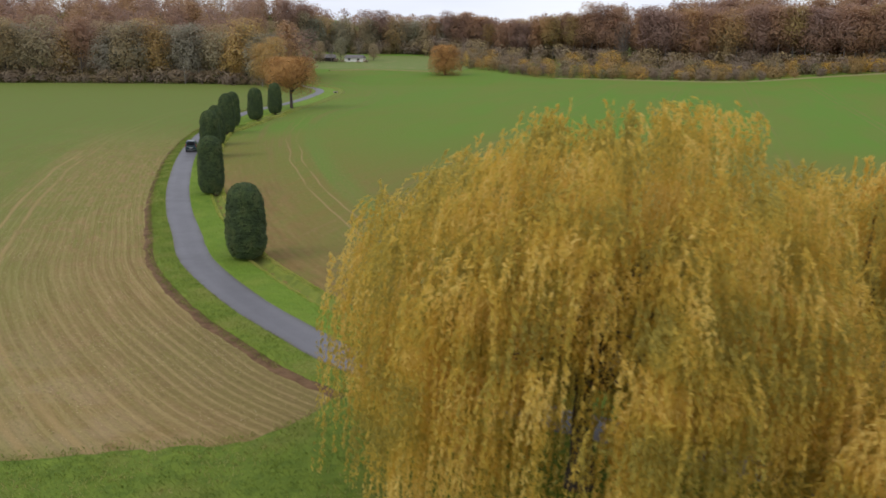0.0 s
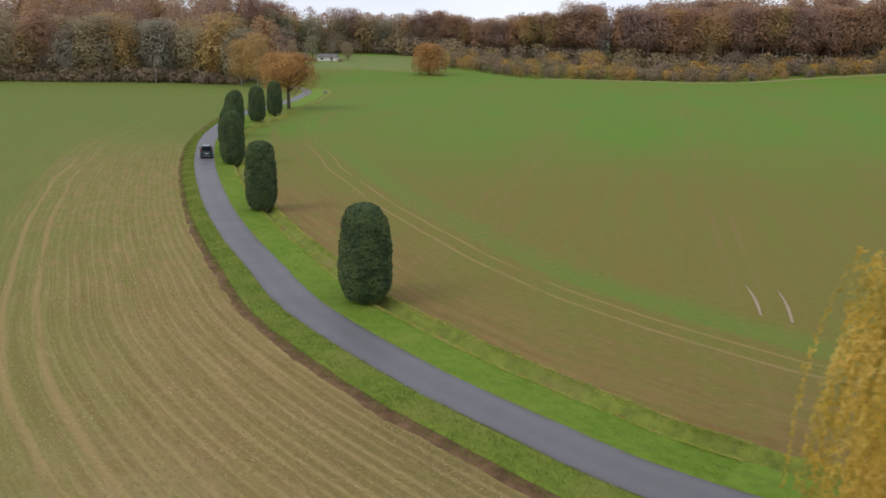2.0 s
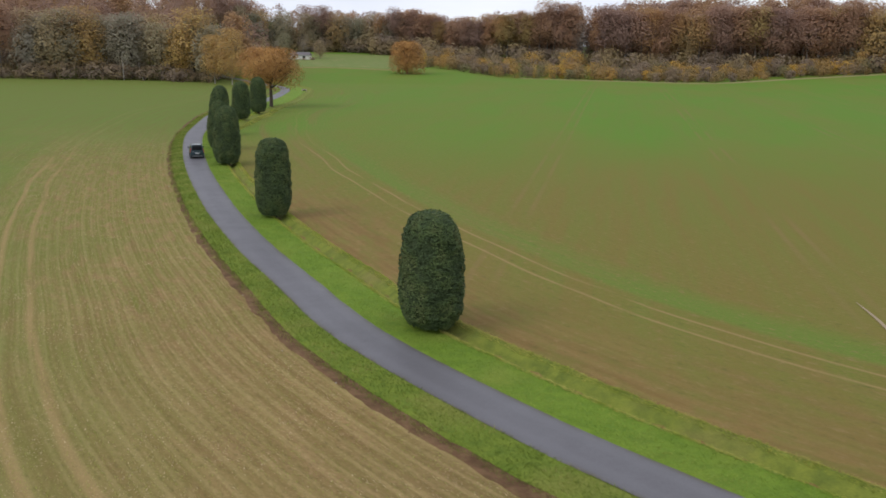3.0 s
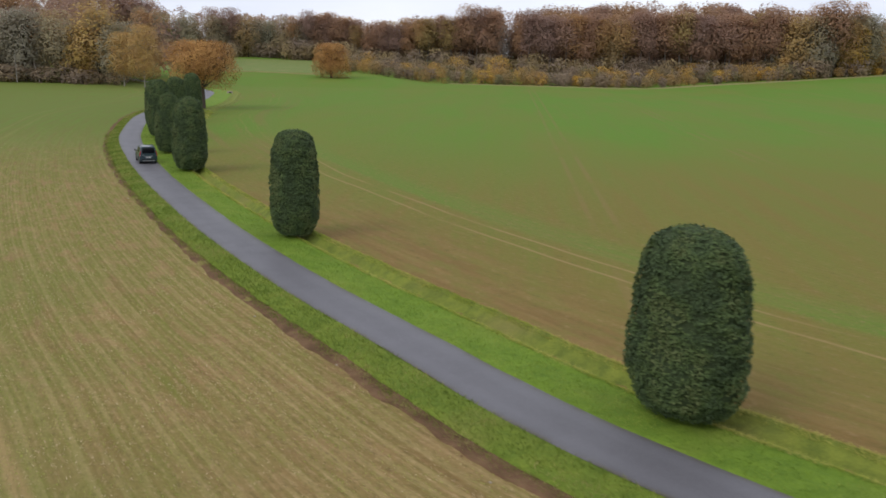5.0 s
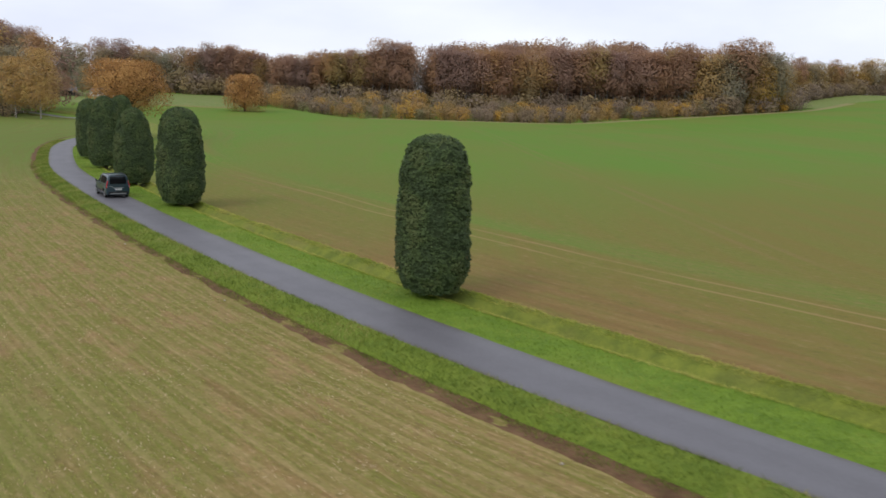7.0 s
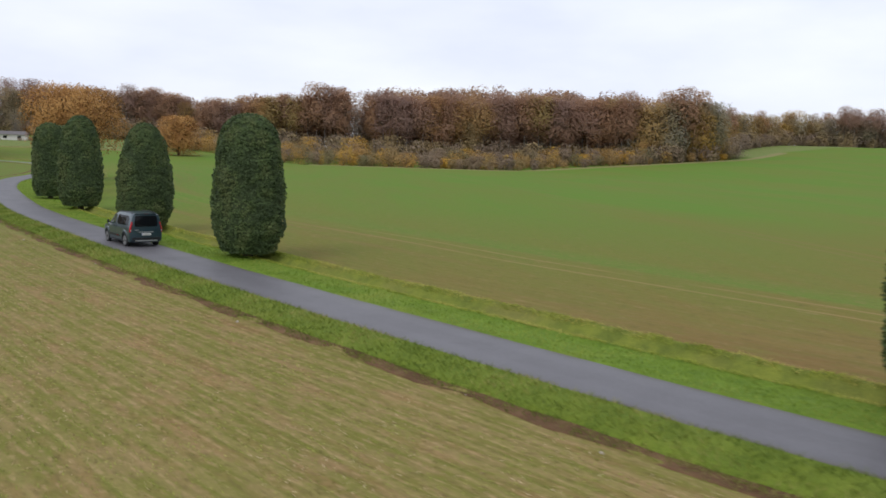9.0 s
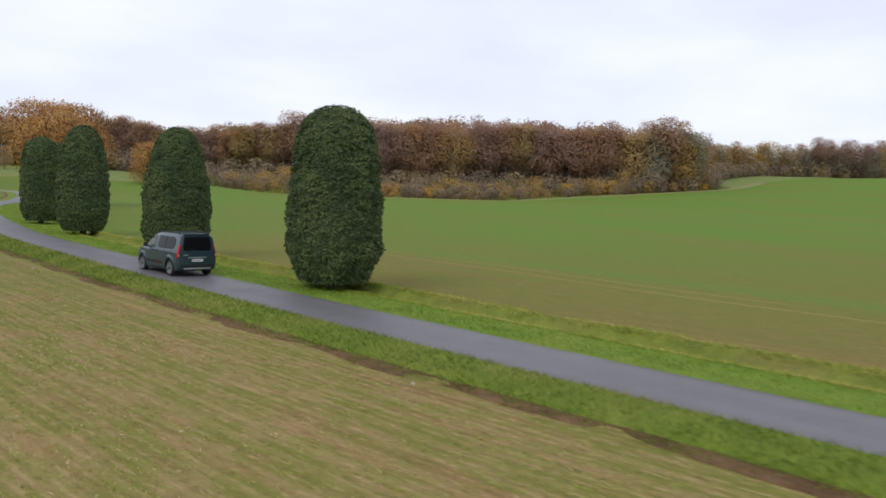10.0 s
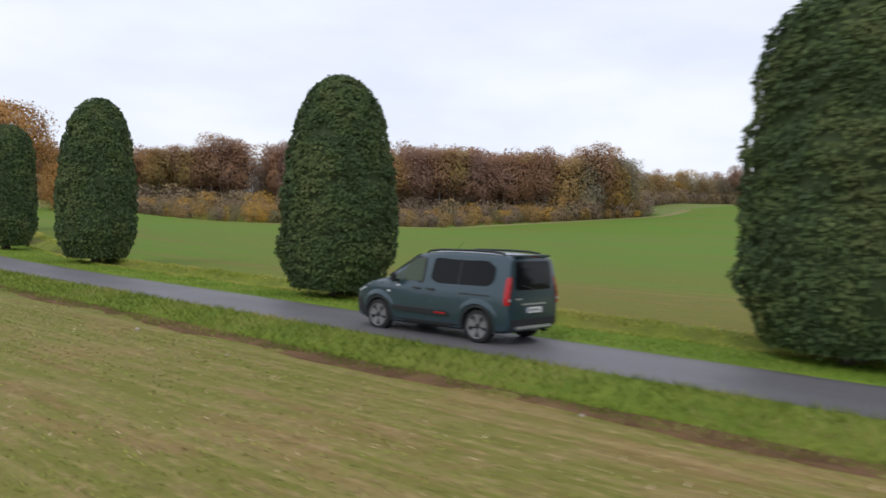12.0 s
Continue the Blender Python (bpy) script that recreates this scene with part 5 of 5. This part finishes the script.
                for rad, out in ((0.440, 0.010), (0.452, 0.034 * ease + 0.002), (0.50, 0.032 * ease + 0.001), (0.575, -0.006)):
                    px, pz = wx + rad * math.cos(an), 0.335 + rad * math.sin(an)
                    row.append(bm.verts.new((px, sg * (side_y(px, pz) + out), pz)))
                ra.append(row)
            for a, b in zip(ra, ra[1:]):
                for j in range(3):
                    bm.faces.new((a[j], a[j + 1], b[j + 1], b[j]))
            bmesh.ops.recalc_face_normals(bm, faces=bm.faces)
            smooth(part("wing_flare", bm, PAINT, van, "painted flare over the wheel"), 60)
    # sides
    for sg in (1, -1):
        put = on_side(sg)
        frame_line = rounded([(1.465, 1.115), (2.60, 1.085), (2.36, 1.28), (1.90, 1.655), (1.48, 1.69)], 0.07)
        part("door_window_frame", panel(frame_line, put, 0.005), CLAD, van, "black window surround")
        door_glass = rounded([(1.52, 1.15), (2.10, 1.135), (2.10, 1.41), (1.86, 1.61), (1.53, 1.64)], 0.06)
        part("front_quarter_light", panel(rounded([(2.14, 1.10), (2.40, 1.09), (2.29, 1.26), (2.14, 1.375)], 0.03), put, 0.008), FIELD_VIEW_GLASS if sg > 0 else TINT, van, "small front quarter light")
        part("front_side_window", panel(door_glass, put, 0.008), FIELD_VIEW_GLASS if sg > 0 else TINT, van, "front door glass")
        part("mirror_triangle", panel(rounded([(2.38, 1.065), (2.64, 1.10), (2.52, 1.18), (2.34, 1.24)], 0.02), put, 0.006), CLAD, van, "black mirror triangle")
        rear_glass = rounded([(-0.36, 1.25), (-0.22, 1.145), (1.08, 1.135), (1.30, 1.22), (1.27, 1.625), (1.20, 1.655), (-0.14, 1.645), (-0.36, 1.52)], 0.07)
        part("rear_side_window", panel(rear_glass, put, 0.008), TINT, van, "dark tinted rear side window")
        part("window_pillar", panel([(0.50, 1.14), (0.54, 1.14), (0.54, 1.65), (0.50, 1.65)], put, 0.016), CLAD, van)
        for hx in (1.24, 1.64):
            part("door_handle", panel(rounded([(hx - 0.10, 0.975), (hx + 0.10, 0.985), (hx + 0.10, 1.025), (hx - 0.10, 1.015)], 0.018), put, 0.035), CLAD, van, "dark door handle")
        part("slide_rail", panel([(-0.32, 0.945), (0.48, 0.955), (0.48, 0.985), (-0.32, 0.975)], put, 0.006), CLAD, van, "black sliding door rail")
        part("side_bump_strip", panel(rounded([(0.66, 0.49), (0.80, 0.585), (2.30, 0.60), (2.36, 0.53), (2.20, 0.475), (0.9, 0.46)], 0.05), put, 0.022), CLAD, van, "black side protection panel")
        part("strip_accent", panel(rounded([(0.80, 0.512), (1.10, 0.515), (1.12, 0.545), (0.84, 0.545)], 0.01), put, 0.030), RED_LAMP, van, "red accent")
        part("sill_trim", panel([(0.42, 0.235), (2.36, 0.235), (2.36, 0.335), (0.42, 0.335)], put, 0.012), CLAD, van, "black sill trim")
        part("side_marker", panel(rounded([(2.42, 0.865), (2.50, 0.865), (2.50, 0.905), (2.42, 0.905)], 0.01), put, 0.010), WHITE_LAMP, van)
        part("badge", panel([(2.13, 1.005), (2.25, 1.005), (2.25, 1.045), (2.13, 1.045)], put, 0.006), SILVER, van, "small silver badge")
        # door shut lines
        for gx0 in (1.39, 2.42, 0.46):
            part("door_gap", panel([(gx0, 0.36), (gx0 + 0.012, 0.36), (gx0 + 0.012, 1.06), (gx0, 1.06)], put, 0.0055), INK, van)
        # mirror
        bm = boxed(2.16, 2.30, min(sg * 0.95, sg * 1.08), max(sg * 0.95, sg * 1.08), 1.10, 1.30, bevel=0.04)
        mirror = part("side_mirror", bm, CLAD, van, "black door mirror")
        part("mirror_arm", boxed(2.20, 2.27, min(sg * 0.86, sg * 0.97), max(sg * 0.86, sg * 0.97), 1.11, 1.16), CLAD, van)
        # roof rail with feet
        pts = [(1.62, sg * 0.60, 1.75), (1.52, sg * 0.62, 1.795), (1.2, sg * 0.63, 1.825), (0.4, sg * 0.63, 1.838), (-0.15, sg * 0.625, 1.828), (-0.42, sg * 0.62, 1.80), (-0.50, sg * 0.61, 1.755)]
        rail = part("roof_rail", mesh_np("roof_rail", *tube(pts, [0.014, 0.022, 0.024, 0.024, 0.024, 0.022, 0.014], 6), CLAD, True), None, van, "black roof rail")
        # slim lamp on the rear corner
        bm = bmesh.new()
        cols = []
        for k in range(11):
            z = 0.80 + 0.55 * k / 10
            fat = 0.62 - 0.30 * abs(k / 10 - 0.35) - (0.25 if k in (0, 10) else 0.0)
            w = side_y(-0.52, z)
            rx = rear_x(z)
            cols.append([bm.verts.new(p) for p in ((rx + 0.05 + 0.075 * fat, sg * (w - 0.004), z), (rx + 0.045, sg * (w + 0.004), z), (rx + 0.005, sg * (w - 0.016), z), (rx - 0.012, sg * (w - 0.05), z), (rx - 0.008, sg * (w - 0.055 - 0.055 * fat), z), (rx + 0.02, sg * (w - 0.06 - 0.055 * fat), z))])
        for a, b in zip(cols, cols[1:]):
            for j in range(5):
                bm.faces.new((a[j], a[j + 1], b[j + 1], b[j]))
        bm.faces.new(cols[0])
        bm.faces.new(cols[-1])
        bmesh.ops.recalc_face_normals(bm, faces=bm.faces)
        lamp = smooth(part("tail_lamp", bm, RED_LAMP, van, "tall red tail lamp"), 50)
        for z in (0.90, 1.02, 1.14):
            w = side_y(-0.52, z)
            part("lamp_cell", boxed(rear_x(z) - 0.018, rear_x(z) - 0.006, min(sg * (w - 0.05), sg * (w - 0.095)), max(sg * (w - 0.05), sg * (w - 0.095)), z - 0.03, z + 0.03, bevel=0.006), WHITE_LAMP if z < 0.95 else DARK_RED, lamp)
        # headlamp wrapping the front corner
        part("headlamp", panel(rounded([(3.22, 0.90), (3.52, 0.80), (3.54, 0.88), (3.26, 0.985)], 0.03), put, 0.012), WHITE_LAMP, van, "slim clear headlamp")
        part("front_bumper_side", panel(rounded([(3.22, 0.26), (3.60, 0.34), (3.64, 0.74), (3.42, 0.70), (3.27, 0.52)], 0.04), put, 0.012), CLAD, van, "black bumper corner")
    # windscreen and bonnet details
    ws = [(-0.70, 1.20, 2.64), (0.70, 1.20, 2.64), (0.62, 1.70, 1.83), (-0.62, 1.70, 1.83)]
    bm = bmesh.new()
    vs = [bm.verts.new((x + 0.012, y, z + 0.010)) for y, z, x in ws]
    lo = [bm.verts.new((x - 0.01, y, z - 0.012)) for y, z, x in ws]
    bm.faces.new(vs)
    for j in range(4):
        bm.faces.new((lo[j], lo[(j + 1) % 4], vs[(j + 1) % 4], vs[j]))
    bmesh.ops.recalc_face_normals(bm, faces=bm.faces)
    part("windscreen", bm, TINT, van, "dark windscreen")
    part("front_grille", boxed(3.63, 3.685, -0.50, 0.50, 0.42, 0.60, bevel=0.015), CLAD, van, "black grille")
    # rear
    part("rear_window", panel(rounded([(-0.62, 1.09), (0.62, 1.09), (0.635, 1.30), (0.585, 1.66), (-0.585, 1.66), (-0.635, 1.30)], 0.08), on_rear, 0.010), TINT, van, "dark tinted tailgate window")
    part("roof_spoiler", boxed(-0.715, -0.50, -0.60, 0.60, 1.735, 1.785, bevel=0.015), PAINT, van)
    part("brake_lamp", boxed(-0.722, -0.712, -0.12, 0.12, 1.752, 1.768), DARK_RED, van)
    part("rear_bumper", boxed(-0.775, -0.60, -0.82, 0.82, 0.33, 0.57, bevel=0.05), CLAD, van, "black rear bumper")
    part("bumper_step", boxed(-0.785, -0.70, -0.62, 0.62, 0.315, 0.375, bevel=0.018), SILVER, van, "silver lower bumper trim")
    plate = part("number_plate", boxed(-0.768, -0.748, -0.26, 0.26, 0.63, 0.745, bevel=0.006), PLATE, van, "white number plate")
    for k in range(7):
        y0 = -0.17 + 0.05 * k + 0.012 * (k > 1) + 0.012 * (k > 4)
        part("plate_bar", boxed(-0.7715, -0.767, y0, y0 + 0.020, 0.662, 0.715), INK, plate)
    part("plate_band", boxed(-0.7705, -0.767, 0.228, 0.258, 0.634, 0.741), BLUE_INK, plate)
    part("tailgate_handle", boxed(-0.760, -0.735, -0.42, 0.42, 0.79, 0.825, bevel=0.008), SILVER, van, "bright tailgate strip")
    part("tailgate_badge", boxed(-0.747, -0.735, 0.42, 0.62, 0.90, 0.93), SILVER, van)
    part("rear_wiper", mesh_np("rear_wiper", *tube([(-0.755, 0.0, 1.10), (-0.765, 0.18, 1.13), (-0.752, 0.44, 1.19)], [0.014, 0.010, 0.007], 5), CLAD, True), None, van)
    part("aerial", mesh_np("aerial", *tube([(1.28, 0.0, 1.80), (1.20, 0.0, 1.90), (1.10, 0.0, 2.0)], [0.008, 0.005, 0.003], 5), CLAD, True), None, van)
    part("exhaust", mesh_np("exhaust", *tube([(-0.60, -0.45, 0.26), (-0.70, -0.45, 0.25), (-0.76, -0.45, 0.245)], [0.03, 0.03, 0.03], 8), CLAD, True), None, van)
    return van


VAN_PLACE, VAN_HEAD = (-40.19, 136.28), 102.7
vz = float(land(*VAN_PLACE)) + 0.07 + float(camber(141.0)) - 0.008
make_van(pose(VAN_PLACE[0], VAN_PLACE[1], vz, 0, 0, VAN_HEAD) @ Matrix.Diagonal((0.98, 0.95, 0.97, 1)))


# ---------------------------------------------------------------- grass, seedlings, straw and clods
def blades(name, pts, height, lean, width, mat, label, category, seed):
    """Many single bent blades as one object."""
    r = np.random.default_rng(seed)
    n = len(pts)
    an = r.uniform(0, 2 * np.pi, n)
    h = height * r.uniform(0.55, 1.3, n)
    side = np.stack([np.cos(an), np.sin(an), 0 * an], 1) * (width * r.uniform(0.7, 1.3, n))[:, None]
    a2 = r.uniform(0, 2 * np.pi, n)
    tip = np.stack([np.cos(a2) * lean * h, np.sin(a2) * lean * h, h], 1)
    v = np.stack([pts - side, pts + side, pts + tip], 1).reshape(-1, 3)
    ob = new(name, mesh_np(name, v, np.arange(3 * n, dtype=np.int32).reshape(n, 3), mat))
    return tagged(ob, label, category, kind="stuff")


GRASS_BLADE = foliage("grass_blades", [(0.0, (0.155, 0.240, 0.030)), (0.5, (0.215, 0.315, 0.040)), (1.0, (0.31, 0.35, 0.075))], 0.9, 0.4, 0.5)
ROUGH_BLADE = foliage("rough_grass_blades", [(0.0, (0.129, 0.180, 0.026)), (0.5, (0.184, 0.236, 0.035)), (0.85, (0.248, 0.270, 0.053)), (1.0, (0.322, 0.297, 0.097))], 0.9, 0.4, 0.4)
RIDGE_BLADE = foliage("ridge_grass_blades", [(0.0, (0.27, 0.33, 0.048)), (0.5, (0.37, 0.41, 0.068)), (1.0, (0.50, 0.45, 0.13))], 0.9, 0.4, 0.4, contrast=0.1)
SEEDLING = foliage("seedling_leaves", [(0.0, (0.235, 0.255, 0.048)), (0.6, (0.285, 0.300, 0.058)), (1.0, (0.34, 0.32, 0.09))], 0.9, 0.12, 0.2, contrast=0.08)
STRAW = foliage("straw_stalks", [(0.0, (0.30, 0.215, 0.110)), (0.6, (0.42, 0.310, 0.165)), (1.0, (0.56, 0.45, 0.28))], 0.9, 0.2, 0.3)


def scatter(seed, n, s_lo, s_hi, lo, hi, z, width, sgn):
    """Places on a verge, between two shares of its width."""
    r = np.random.default_rng(seed)
    s = r.uniform(s_lo, s_hi, n)
    d = sgn * (HALF + width(s) * r.uniform(lo, hi, n))
    p = on_lane(s, d)
    return np.concatenate([p, (land(p[:, 0], p[:, 1]) + z(d[:, None], s[:, None], 0).ravel())[:, None]], 1)


blades("mown_grass", scatter(71, 60000, 40, 215, 0.005, 0.55, right_z, right_width, 1), 0.07, 0.8, 0.012, GRASS_BLADE, "short bright green mown grass", "grass", 72)
TUSSOCKS = np.concatenate([scatter(73, 80000, 40, 215, 0.82, 0.99, right_z, right_width, 1), scatter(70, 34000, 40, 215, 0.53, 0.60, right_z, right_width, 1)])
TUSSOCKS = TUSSOCKS[fuzz(TUSSOCKS[:, 0], TUSSOCKS[:, 1], 1.2, 5.5) > np.random.default_rng(79).uniform(-0.9, 0.4, len(TUSSOCKS))]
blades("tussock_grass", TUSSOCKS, 0.085, 1.5, 0.014, RIDGE_BLADE, "longer yellow-green tussocky grass on the ridge", "grass", 74)
blades("verge_grass", scatter(75, 44000, 40, 215, 0.01, 1.02, left_z, left_width, -1), 0.12, 1.0, 0.013, ROUGH_BLADE, "rough green verge grass", "grass", 76)
r_ = np.random.default_rng(77)
n = 70000
p = np.stack([r_.uniform(-26, 6, n), r_.uniform(18, 44, n)], 1)
p = p[p[:, 1] < np.interp(p[:, 0], lx, edge_y) + r_.normal(0, 0.25, n)]
tuft = fuzz(p[:, 0], p[:, 1], 0.8, 3.0)
p = p[tuft > r_.uniform(-0.8, 0.5, len(p))]
blades("lawn_grass", np.concatenate([p, land(p[:, 0], p[:, 1])[:, None] + 0.04], 1), 0.13, 1.0, 0.02, ROUGH_BLADE, "tufted grass of the lawn", "grass", 78)

# seedlings and straw in the stubble, where the camera flies low
def stubble(seed, n, in_rows, blotch, offset):
    r = np.random.default_rng(seed)
    s = r.uniform(36, 168, n)
    d = -HALF - left_width(s) - 0.5 - r.uniform(0, 1, n) ** 1.1 * 32
    if in_rows:
        d = np.where(r.uniform(size=n) < 0.6, np.round(d / 0.31) * 0.31, d) + r.normal(0, 0.05, n)
    p = on_lane(s, d)
    fade = (1 if in_rows else 1 - 0.65 * step(s, 88, 118)) * step(s, 36, 50) * step(s, 168, 148) * step(d, -35, -20)
    clump = fuzz(s * 0.45, d, blotch, offset) + 0.5 * fuzz(s * 0.6, d, blotch * 3, offset + 2)
    keep = (clump > r.uniform(-0.75, 0.45, n)) & (r.uniform(size=n) < fade) & (p[:, 1] > np.interp(p[:, 0], lx, edge_y) + 1.0)
    return np.concatenate([p, (land(p[:, 0], p[:, 1]) + side_drop(d, s))[:, None]], 1)[keep]


blades("crop_seedlings", stubble(82, 330000, True, 0.6, 4.4), 0.020, 3.0, 0.017, SEEDLING, "sparse rows of green seedlings in the stubble field", "seedlings", 82)
blades("straw_litter", stubble(83, 200000, False, 0.5, 9.4), 0.028, 3.2, 0.013, STRAW, "flattened pale straw litter in the stubble field", "straw", 83)

# ragged grass hanging over the furrow's edge
r_ = np.random.default_rng(86)
s = r_.uniform(44, 178, 26000)
d = -HALF - left_width(s) - 0.05 + r_.normal(0, 0.16, len(s)) + 0.22 * fuzz(s, s * 0, 0.9, 6.1)
p = on_lane(s, d)
blades("furrow_grass", np.concatenate([p, (land(p[:, 0], p[:, 1]) + side_drop(d, s))[:, None] - 0.01], 1), 0.10, 1.2, 0.014, ROUGH_BLADE, "ragged grass overhanging the furrow", "grass", 87)

# clods and stones along the furrow
r_ = np.random.default_rng(91)
n = 5200
s = r_.uniform(44, 175, n)
d = -HALF - left_width(s) - 0.15 + r_.normal(0, 0.30, n)
p = on_lane(s, d)
base = np.array([(1, 0, 0), (-1, 0, 0), (0, 1, 0), (0, -1, 0), (0, 0, 0.8), (0, 0, -0.6)])
tri = np.array([(0, 2, 4), (2, 1, 4), (1, 3, 4), (3, 0, 4), (2, 0, 5), (1, 2, 5), (3, 1, 5), (0, 3, 5)])
size = r_.uniform(0.015, 0.085, n) * r_.uniform(0.4, 1.0, n)
v = base[None] * size[:, None, None] * r_.uniform(0.6, 1.3, (n, 6, 1)) + np.concatenate([p, (land(p[:, 0], p[:, 1]) + side_drop(d, s))[:, None] - 0.03], 1)[:, None, :]
f = (tri[None] + 6 * np.arange(n)[:, None, None]).reshape(-1, 3)
tagged(new("earth_clods", mesh_np("earth_clods", v.reshape(-1, 3), f, DIRT, True)), "brown clods of earth along the furrow", "earth", kind="stuff")
n = 26
s = r_.uniform(46, 170, n)
d = -HALF - left_width(s) - 0.35 + r_.normal(0, 0.5, n)
p = on_lane(s, d)
v = base[None] * r_.uniform(0.03, 0.075, (n, 1, 1)) * r_.uniform(0.6, 1.3, (n, 6, 1)) + np.concatenate([p, (land(p[:, 0], p[:, 1]) + side_drop(d, s))[:, None] + 0.01], 1)[:, None, :]
f = (tri[None] + 6 * np.arange(n)[:, None, None]).reshape(-1, 3)
tagged(new("pale_flints", mesh_np("pale_flints", v.reshape(-1, 3), f, STONE, True)), "pale flints lying in the furrow", "stones", kind="stuff")

# two bright wheel marks in the right-hand field
CHALK = plain("pale_subsoil", (0.31, 0.24, 0.15), 0.95, wear=0.35)
for a, b in (((10.2, 73.3), (8.2, 66.0)), ((11.9, 71.9), (9.5, 64.5))):
    q = spline([a, ((a[0] + b[0]) / 2 + 0.15, (a[1] + b[1]) / 2), b], 0.4)
    t = np.gradient(q, axis=0)
    t /= np.linalg.norm(t, axis=1, keepdims=True)
    w = 0.11 * np.sin(np.linspace(0.15, 2.4, len(q)))[:, None] * (1 + 0.3 * fuzz(q[:, 0], q[:, 1], 1.5, 3.3)[:, None])
    nr = np.stack([-t[:, 1], t[:, 0]], 1)
    V = np.concatenate([q - nr * w, q + nr * w])
    V = np.concatenate([V, land(V[:, 0], V[:, 1])[:, None] + 0.03], 1)
    k = np.arange(len(q) - 1)
    tagged(new("wheel_mark", mesh_np("wheel_mark", V, np.stack([k, k + 1, k + 1 + len(q), k + len(q)], 1), CHALK)), "pale wheel mark of bare subsoil in the field", "wheel mark", "wheel marks in the field")
